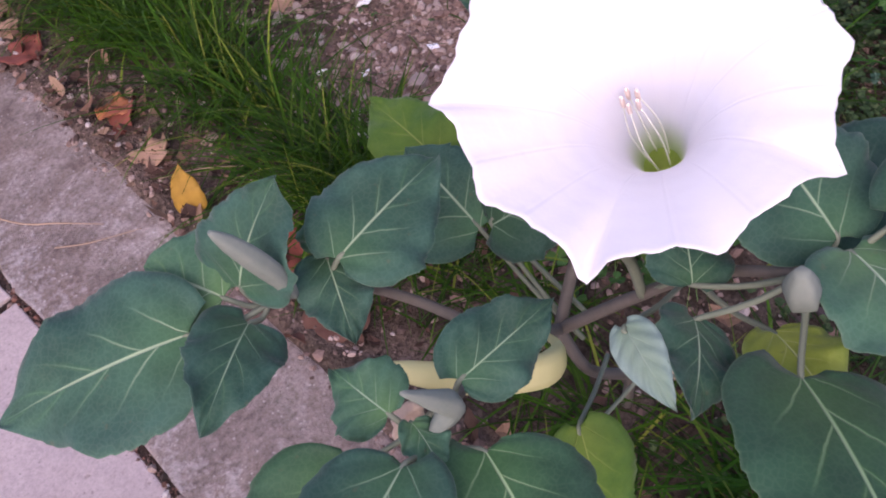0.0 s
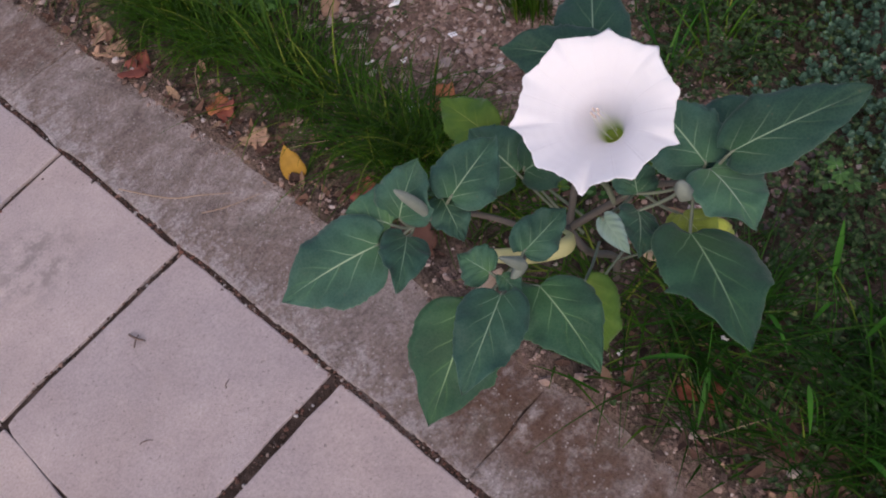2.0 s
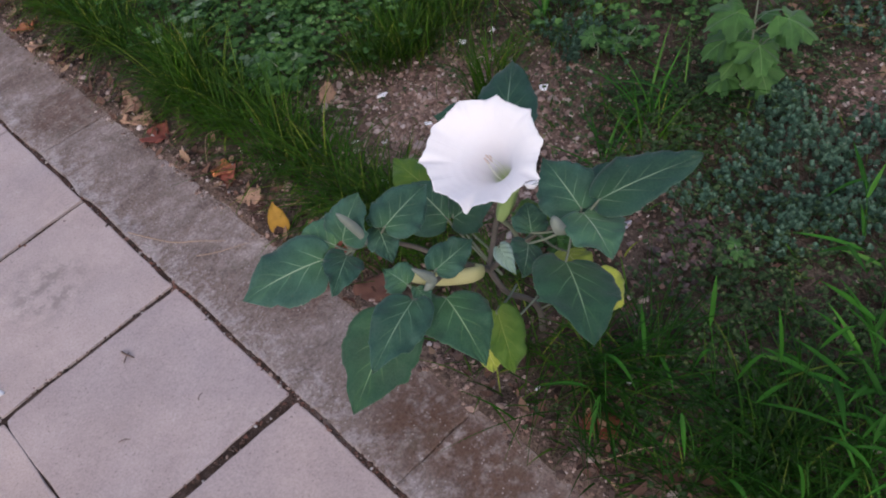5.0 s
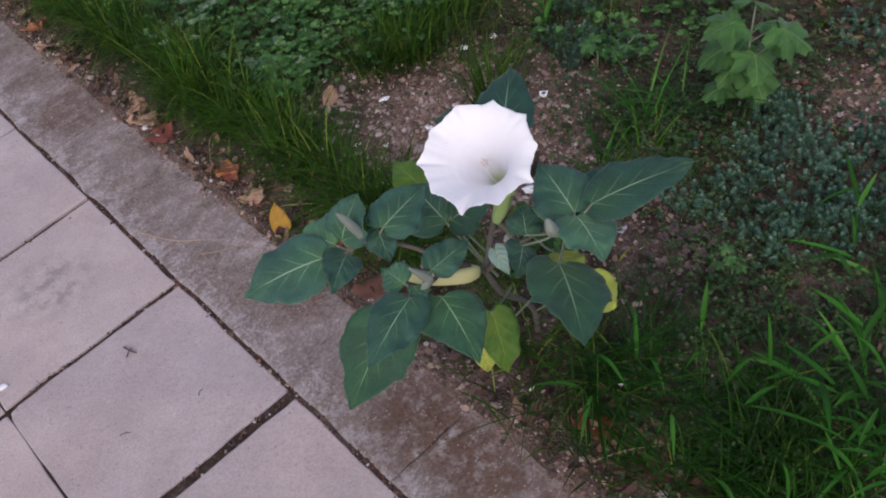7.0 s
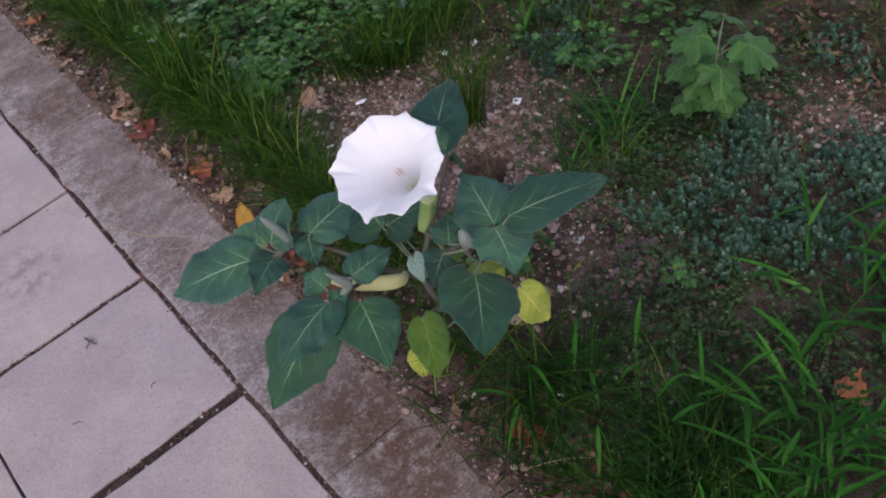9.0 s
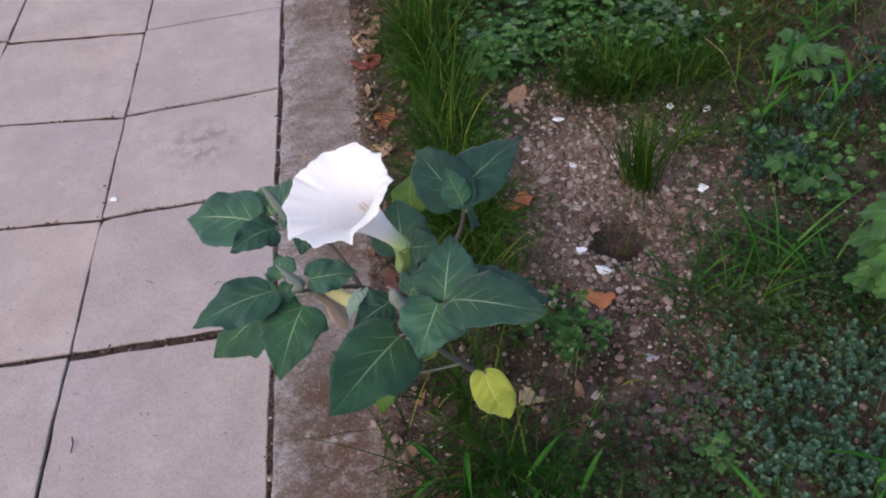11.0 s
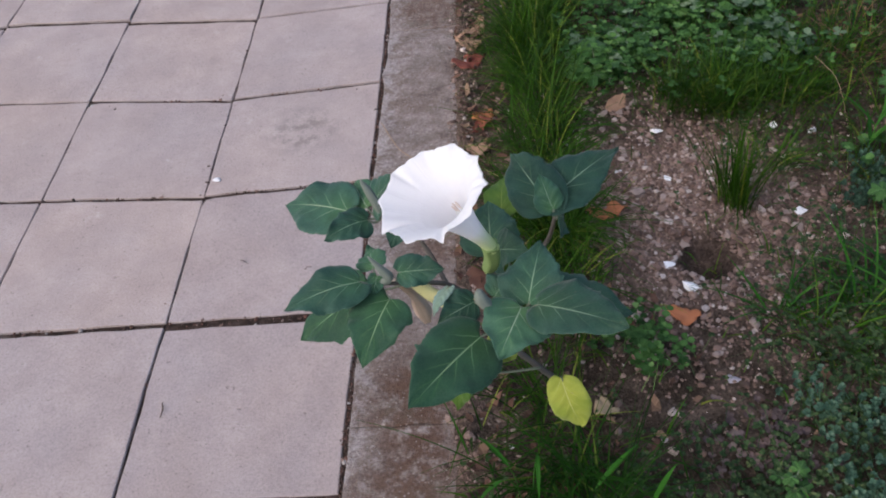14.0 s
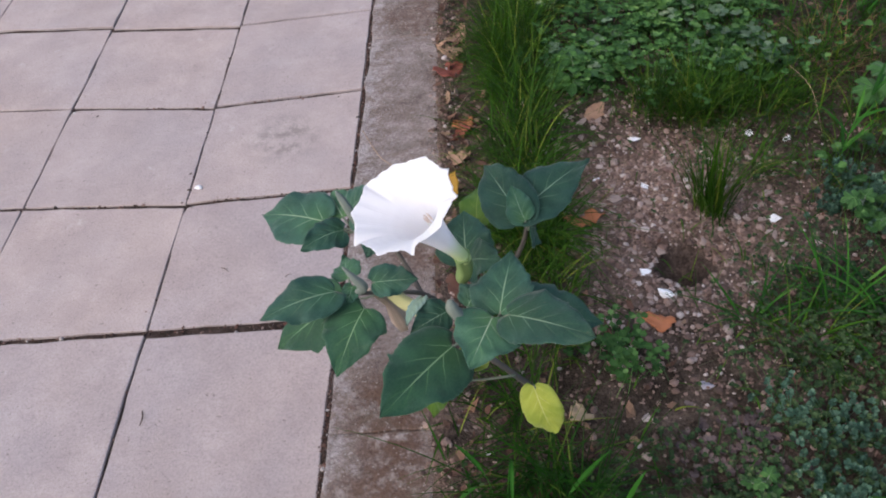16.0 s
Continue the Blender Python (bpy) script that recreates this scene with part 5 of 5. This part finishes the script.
def crab_patch():
    """More of it, crowded together beyond the flowering plant."""
    rng = random.Random(12)
    for _ in range(14):
        x, y = rng.uniform(0.40, 0.72), 0.0
        y = -0.52 - 0.62 * (0.72 - x) + rng.uniform(-0.16, 0.02) - 0.15
        blades = []
        for _ in range(rng.randint(4, 6)):
            a = rng.uniform(0, 6.28)
            b = (x + rng.uniform(-0.04, 0.04), y + rng.uniform(-0.04, 0.04), rng.uniform(0.03, 0.11))
            long = rng.uniform(0.055, 0.10)
            blades.append((b, (b[0] + long * math.cos(a) * 0.9, b[1] + long * math.sin(a) * 0.9, b[2] + rng.uniform(-0.02, 0.06)), rng.uniform(0.008, 0.013)))
        crab_grass((x, y), blades)


crab_patch()


def broad_grass():
    """Crab grass: thin culms that lie over, with short wide blades set along them."""
    rng = np.random.default_rng(33)
    spots = np.concatenate([field(rng, 34, 0.60, 1.10, -1.10, -0.60, 0.06, 20), field(rng, 14, 1.10, 1.9, 0.15, 0.65, 0.06, 10), field(rng, 14, 1.25, 1.9, 0.9, 1.5, 0.06, 8)])
    base = on_soil(spots)
    pts, head, lean, tall, wide, bend = [], [], [], [], [], []
    cp, ch, cl = [], [], []
    for x, y, z in base:
        a, length = rng.uniform(0, 6.28), rng.uniform(0.10, 0.30)
        tip = rng.uniform(0.5, 1.5)
        cp.append((x, y, z)), ch.append(a), cl.append((length, tip))
        for k in range(rng.integers(4, 8)):
            u = rng.uniform(0.15, 1.0)
            ang = tip * u * 0.5
            pts.append((x + math.cos(a) * math.sin(ang) * length * u, y + math.sin(a) * math.sin(ang) * length * u, z + math.cos(ang) * length * u))
            head.append(a + rng.choice((-1.0, 1.0)) * rng.uniform(0.3, 1.5))
            lean.append(rng.uniform(0.5, 1.4)), bend.append(rng.uniform(0.1, 0.9))
            tall.append(rng.uniform(0.05, 0.11)), wide.append(rng.uniform(0.0032, 0.0062))
    culms = ribbons("culm", np.array(cp), np.array([c[0] for c in cl]), np.full(len(cp), 0.0011), np.array(ch), np.full(len(cp), 0.05), np.array([c[1] for c in cl]), BROAD_GRASS, 7, 0.3, 6.0)
    blades = ribbons("broad_grass", np.array(pts), np.array(tall), np.array(wide), np.array(head), np.array(lean), np.array(bend), BROAD_GRASS, 7, 0.30, 2.4)
    bm = bmesh.new()
    bm.from_mesh(culms)
    bm.from_mesh(blades)
    bm.to_mesh(blades)
    bm.free()
    blades.polygons.foreach_set("use_smooth", [True] * len(blades.polygons))
    thing("broad_grass", "crab grass with short wide bright green blades", "grass", kind="stuff", me=blades)


broad_grass()


def little_leaves(name, stems, label, category, material, leaves, size, tall, spread, seed, droop=0.5):
    """Low leafy cover: short stalks, each with a ring or whorl of small rounded leaves."""
    rng = np.random.default_rng(seed)
    n = len(stems)
    h = rng.uniform(*tall, n)
    verts, faces, uvs = [], [], []
    outline = ((0.0, 0.0), (0.35, 0.42), (0.75, 0.46), (1.0, 0.0), (0.75, -0.46), (0.35, -0.42))
    lean = rng.normal(0, spread, (n, 2))
    for k in range(n):
        x, y, z = stems[k]
        top = np.array((x + lean[k, 0] * h[k], y + lean[k, 1] * h[k], z + h[k]))
        o = len(verts)
        w = 0.0007
        verts += [(x - w, y, z), (x + w, y, z), (top[0] + w, top[1], top[2]), (top[0] - w, top[1], top[2])]
        uvs += [(0.1, 0.2)] * 4
        faces.append((o, o + 1, o + 2, o + 3))
        a0 = rng.uniform(0, 6.28)
        for j in range(leaves):
            a = a0 + 6.283 * j / leaves * (1 if leaves <= 6 else 2.4) + rng.uniform(-0.3, 0.3)
            r = rng.uniform(*size)
            tier = (j / leaves) * 1.6 * r if leaves > 6 else 0.0
            tilt = rng.uniform(-0.15, droop) if leaves <= 6 else 0.9 - 0.9 * j / leaves + rng.uniform(-0.2, 0.2)
            ca, sa = math.cos(a), math.sin(a)
            o = len(verts)
            for u, v in outline:
                out = r * u * math.cos(tilt)
                verts.append((top[0] + ca * out - sa * r * v, top[1] + sa * out + ca * r * v, top[2] - tier + r * u * math.sin(tilt) + 0.15 * r * abs(v)))
                uvs.append((0.3 + 0.5 * u, 0.5 + v * 0.8))
            faces += [(o, o + 1, o + 2, o + 3), (o, o + 3, o + 4, o + 5)]
    thing(name, label, category, kind="stuff", me=mesh_of(name, verts, faces, material, uvs, False))


def patches(rng, *spots):
    return on_soil(np.concatenate([np.stack([rng.normal(x, sx, n), rng.normal(y, sy, n)], 1) for x, y, sx, sy, n in spots]))


def cover():
    rng = np.random.default_rng(5)
    # small mounds, close together with bare gaps between them
    mounds = []
    for x0, x1, y0, y1, n in ((0.80, 1.04, -0.54, -0.28, 22), (1.02, 1.28, -0.60, -0.24, 34), (1.26, 1.6, -0.75, -0.2, 22), (1.04, 1.16, 0.08, 0.34, 9), (1.2, 1.5, 0.3, 0.55, 10), (0.95, 1.1, -0.75, -0.55, 8)):
        for _ in range(n):
            x, y = rng.uniform(x0, x1), rng.uniform(y0, y1)
            if math.hypot((x - 1.31) / 0.13, (y + 0.33) / 0.12) > 1:
                mounds.append((x, y, 0.022, 0.022, 18))
    little_leaves("stonecrop", patches(rng, *mounds), "mounds of blue-green stonecrop with small fleshy leaves", "ground cover", SEDUM, 13, (0.0045, 0.0085), (0.012, 0.055), 0.35, 6)
    rng = np.random.default_rng(50)
    p = patches(rng, *[(rng.uniform(0.52, 1.08), rng.uniform(0.74, 1.4), 0.045, 0.045, 26) for _ in range(46)], (0.60, 0.78, 0.07, 0.07, 170), (1.3, 1.3, 0.3, 0.25, 600), (0.545, -0.15, 0.035, 0.03, 60), (0.85, 0.72, 0.12, 0.06, 160), (0.62, 1.6, 0.15, 0.25, 360))
    little_leaves("clover", p, "patch of clover with small round leaflets", "ground cover", CLOVER, 3, (0.008, 0.017), (0.015, 0.085), 0.35, 7)
    g = np.concatenate([field(rng, 220, 1.10, 1.8, 0.0, 0.42, 0.06, 16), field(rng, 260, 1.35, 2.0, 0.6, 1.4, 0.06, 10)])
    little_leaves("low_weeds", on_soil(g), "low leafy green weeds on the soil", "ground cover", CLOVER, 6, (0.009, 0.019), (0.02, 0.08), 0.35, 8)
    big = patches(rng, *[(x, y, 0.03, 0.03, 14) for x, y in ((0.57, 0.74), (0.66, 0.80), (0.95, 0.86), (0.80, 0.95), (0.62, 0.98), (1.02, 0.70), (0.72, 1.2), (0.90, 1.15))])
    pale = patches(rng, *[(rng.uniform(0.50, 1.05), rng.uniform(0.70, 1.35), 0.03, 0.03, 7) for _ in range(16)])
    little_leaves("pale_seedlings", pale, "pale grey-green seedlings with rounded leaves", "ground cover", PALE_LEAF, 4, (0.012, 0.022), (0.03, 0.09), 0.4, 15)
    little_leaves("broadleaf_weeds", big, "pale green broad-leaved seedlings among the clover", "ground cover", CLOVER, 5, (0.014, 0.026), (0.02, 0.07), 0.4, 14)
    p = patches(rng, (0.74, -0.42, 0.13, 0.06, 420), (0.93, 0.0, 0.08, 0.12, 260), (1.15, -0.08, 0.13, 0.10, 420), (1.35, 0.0, 0.14, 0.16, 600), (0.92, -0.16, 0.10, 0.08, 280), (1.02, -0.10, 0.10, 0.10, 420), (1.25, -0.22, 0.12, 0.10, 380), (0.86, -0.30, 0.08, 0.08, 200), (0.60, -0.58, 0.16, 0.12, 900), (0.90, -0.72, 0.2, 0.12, 900), (0.45, -0.55, 0.06, 0.12, 200), (1.05, 0.5, 0.2, 0.2, 400))
    little_leaves("creeping_weeds", p, "dark creeping weeds with tiny leaves on the soil", "ground cover", CREEPER, 5, (0.003, 0.0075), (0.004, 0.045), 0.7, 9)
    p = patches(rng, (0.715, -0.335, 0.045, 0.035, 60), (0.66, -0.40, 0.04, 0.04, 24))
    little_leaves("pink_seedlings", p, "small mauve-tinged seedlings on the soil", "ground cover", MAUVE, 4, (0.006, 0.011), (0.004, 0.015), 0.4, 12)


cover()


def leaf_litter():
    """Crumbled dead leaves and stalks along the kerb and under the plants."""
    rng = np.random.default_rng(17)
    spots = np.concatenate([
        np.stack([rng.normal(0.262, 0.035, 650).clip(0.2, 0.4), rng.uniform(0.1, 1.9, 650)], 1),
        np.stack([rng.uniform(0.22, 0.50, 330), rng.uniform(-0.75, 0.2, 330)], 1),
        np.stack([rng.uniform(0.22, 0.38, 260), rng.uniform(-0.95, -0.48, 260)], 1),
        np.stack([rng.uniform(0.5, 1.5, 260), rng.uniform(-0.8, 0.8, 260)], 1),
        np.stack([rng.normal(1.22, 0.09, 320), rng.normal(0.80, 0.09, 320)], 1),
        np.stack([rng.normal(1.52, 0.10, 420), rng.normal(-0.24, 0.12, 420)], 1),
    ])
    verts, faces = [], []
    for x, y in spots:
        r, n = 0.0025 + 0.008 * rng.random() ** 2, rng.integers(4, 7)
        a, tx, ty, curl = rng.uniform(0, 6.28), rng.normal(0, 0.35), rng.normal(0, 0.35), rng.uniform(0, 0.5)
        long = rng.uniform(1.0, 2.4)
        o = len(verts)
        z = max(soil_height(x, y), 0.0 if x < 0.2 else -1.0) + 0.0035 + 0.3 * r
        for k in range(n):
            b = 6.283 * k / n + rng.uniform(-0.3, 0.3)
            u, v = r * long * math.cos(b), r * math.sin(b) * rng.uniform(0.5, 1.1)
            w = tx * u + ty * v + curl * (u * u + v * v) / r
            verts.append((x + u * math.cos(a) - v * math.sin(a), y + u * math.sin(a) + v * math.cos(a), z + w))
        verts.append((x, y, z))
        faces += [(o + k, o + (k + 1) % n, o + n) for k in range(n)]
    thing("leaf_litter", "crumbled brown dead leaves strewn on the soil", "leaf litter", kind="stuff", me=mesh_of("leaf_litter", verts, faces, LITTER, smooth=False))


leaf_litter()


def palm_leaf(name, base, way, size, nod, roll, seed):
    """A broad leaf with five toothed lobes round the end of its stalk, cupped and a little wavy."""
    rng = random.Random(seed)
    turn = Matrix.Translation(Vector(base)) @ Matrix.Rotation(way, 4, "Z") @ Matrix.Rotation(nod, 4, "Y") @ Matrix.Rotation(roll, 4, "X")
    around, rings = 60, 5
    wob = [rng.uniform(0, 6.28) for _ in range(3)]
    verts, uvs, faces = [], [], []
    for layer in (0, 1):
        for i in range(rings + 1):
            q = i / rings
            for k in range(around):
                a = -math.pi + 2 * math.pi * k / around
                lobe = 0.0
                for at, long, wide in ((0.0, 1.0, 0.30), (0.95, 0.80, 0.26), (-0.95, 0.80, 0.26), (1.9, 0.52, 0.30), (-1.9, 0.52, 0.30)):
                    lobe = max(lobe, long * math.exp(-((a - at) / wide) ** 2 / 2))
                edge = 0.56 * (1 - abs(a / math.pi) ** 6) + 0.42 * lobe
                edge *= 1 + 0.09 * (2 * ((a * 3.3 + wob[0]) % 1.0) - 1)
                r = size * 0.75 * edge * q
                x, y = r * math.cos(a), r * math.sin(a)
                z = -0.45 * (x * x + y * y) / size + 0.05 * size * q * math.sin(5 * a + wob[1]) + 0.04 * size * q * q * math.sin(9 * a + wob[2]) - 0.0005 * layer
                verts.append(tuple(turn @ Vector((x, y, z))))
                uvs.append((0.2 + 0.7 * x / size, 0.5 + 0.6 * y / size))
    n = (rings + 1) * around
    for i in range(rings):
        for k in range(around):
            j = (k + 1) % around
            q = (i * around + k, i * around + j, (i + 1) * around + j, (i + 1) * around + k)
            faces += [q[::-1], tuple(n + v for v in q)]
    return mesh_of(name, verts, faces, WEED_LEAF, uvs)


def weed(at, tall, leaves, size, seed, label, name="lobed_weed"):
    """An upright weed: lobed leaves on long stalks round a pale stem."""
    rng = random.Random(seed)
    ob = thing(name, label, "weed", at=at)
    top = (rng.uniform(-0.02, 0.02), rng.uniform(-0.02, 0.02), tall)
    part("stem", mesh_of("stem", *tube([(0, 0, -0.01), (0.004, 0.0, tall / 2), top], (0.003, 0.0025, 0.0015), 6, 10), PETIOLE), ob)
    for k in range(leaves):
        u = 0.25 + 0.75 * k / max(1, leaves - 1)
        a = 2.4 * k + rng.uniform(-0.4, 0.4)
        r = size * rng.uniform(0.75, 1.1)
        root = (top[0] * u, top[1] * u, tall * u)
        out = r * (0.95 - 0.45 * u)
        b = (root[0] + out * math.cos(a), root[1] + out * math.sin(a), root[2] + 0.35 * r)
        leaf_ob = part("leaf", palm_leaf("leaf", b, a, r, rng.uniform(-0.45, 0.30), rng.uniform(-0.45, 0.45), seed * 20 + k), ob)
        part("petiole", mesh_of("petiole", *tube([root, ((root[0] + b[0]) / 2, (root[1] + b[1]) / 2, root[2] + 0.22 * r), b], (0.0016, 0.0013, 0.001), 5, 8), PETIOLE), leaf_ob, "pale green leaf stalk")




def tall_weed(at, leaves):
    """A tall weed: a few large toothed leaves held out level, the upper ones over the lower."""
    ob = thing("lobed_weed", "upright weed with broad toothed light green leaves", "weed", at=at)
    top = (0.02, 0.01, 0.23)
    part("stem", mesh_of("stem", *tube([(0, 0, -0.01), (0.006, 0.002, 0.12), top], (0.0032, 0.0026, 0.0016), 6, 10), PETIOLE), ob)
    for k, (x, y, z, size) in enumerate(leaves):
        way = math.atan2(y - 0.01, x - 0.02)
        u = max(0.15, (z - 0.05) / 0.23)
        root = (0.02 * u, 0.01 * u, 0.23 * u)
        b = (x - 0.25 * size * math.cos(way), y - 0.25 * size * math.sin(way), z)
        leaf_ob = part("leaf", palm_leaf("leaf", b, way, size, 0.12 + 0.13 * (k % 3), 0.2 * (k % 3 - 1), 40 + k), ob)
        part("petiole", mesh_of("petiole", *tube([root, ((root[0] + b[0]) / 2, (root[1] + b[1]) / 2, (root[2] + b[2]) / 2 + 0.01), b], (0.0018, 0.0015, 0.0012), 5, 8), PETIOLE), leaf_ob, "pale green leaf stalk")


tall_weed((1.12, -0.185, 0.0), ((-0.035, 0.045, 0.225, 0.088), (0.030, -0.080, 0.220, 0.092), (0.070, 0.035, 0.240, 0.080), (-0.040, -0.045, 0.175, 0.085), (-0.045, 0.050, 0.165, 0.080), (0.075, -0.050, 0.165, 0.070), (-0.030, 0.015, 0.125, 0.078), (0.000, 0.060, 0.120, 0.070), (-0.020, -0.045, 0.115, 0.075), (0.030, 0.020, 0.090, 0.070), (-0.040, 0.040, 0.070, 0.065), (0.020, -0.040, 0.060, 0.060)))
weed((1.25, -0.12, 0.0), 0.10, 6, 0.06, 3, "upright weed with broad toothed light green leaves")
weed((1.13, 0.13, 0.0), 0.06, 6, 0.04, 4, "small weed with pale yellow-green leaves")
weed((1.07, 0.17, 0.0), 0.05, 5, 0.035, 5, "small weed with pale yellow-green leaves")
weed((0.722, -0.432, 0.0), 0.03, 5, 0.026, 6, "small weed with pale yellow-green leaves")
weed((0.56, 0.74, 0.0), 0.03, 7, 0.075, 7, "low rosette of long toothed leaves")
weed((1.25, 0.50, 0.0), 0.09, 8, 0.06, 8, "leafy green weed in the bed")
weed((1.45, 0.35, 0.0), 0.12, 9, 0.07, 9, "leafy green weed in the bed")


def joint_crumbs():
    """Soil crumbs and grit lying in the joints of the pavement."""
    rng = np.random.default_rng(9)
    bm = bmesh.new()
    bmesh.ops.create_icosphere(bm, subdivisions=1, radius=1.0)
    bv = np.array([v.co[:] for v in bm.verts])
    bf = np.array([[v.index for v in q.verts] for q in bm.faces])
    bm.free()
    spots = np.concatenate([
        np.stack([rng.normal(0.004, 0.004, 3600), rng.uniform(-0.9, 1.9, 3600)], 1),
        np.stack([rng.uniform(-0.8, 0.0, 450), rng.normal(-0.006, 0.008, 450)], 1),
        np.stack([rng.uniform(-0.8, 0.0, 500), rng.normal(0.39, 0.006, 500)], 1),
        np.stack([rng.uniform(-0.8, 0.0, 400), rng.normal(0.768, 0.008, 400)], 1),
        np.stack([rng.normal(-0.4, 0.004, 420), rng.uniform(-0.5, 1.2, 420)], 1),
    ])
    n = len(spots)
    size = np.exp(rng.normal(math.log(0.0013), 0.6, n)).clip(0.0006, 0.0055)
    v = bv[None] * rng.uniform(0.45, 1.35, (n, len(bv), 1)) * size[:, None, None] * (1, 1, 0.7)
    v += np.concatenate([spots, (-0.004 + 0.3 * size)[:, None]], 1)[:, None]
    f = (bf[None] + (np.arange(n) * len(bv))[:, None, None]).reshape(-1, 3)
    thing("joint_crumbs", "soil crumbs and grit in the joints of the pavement", "grit", kind="stuff", me=mesh_of("joint_crumbs", v.reshape(-1, 3), f, CRUMB, smooth=False))


joint_crumbs()

# ---- pieces of the pavement and the kerb ----
lay_slabs()
lay_kerb()
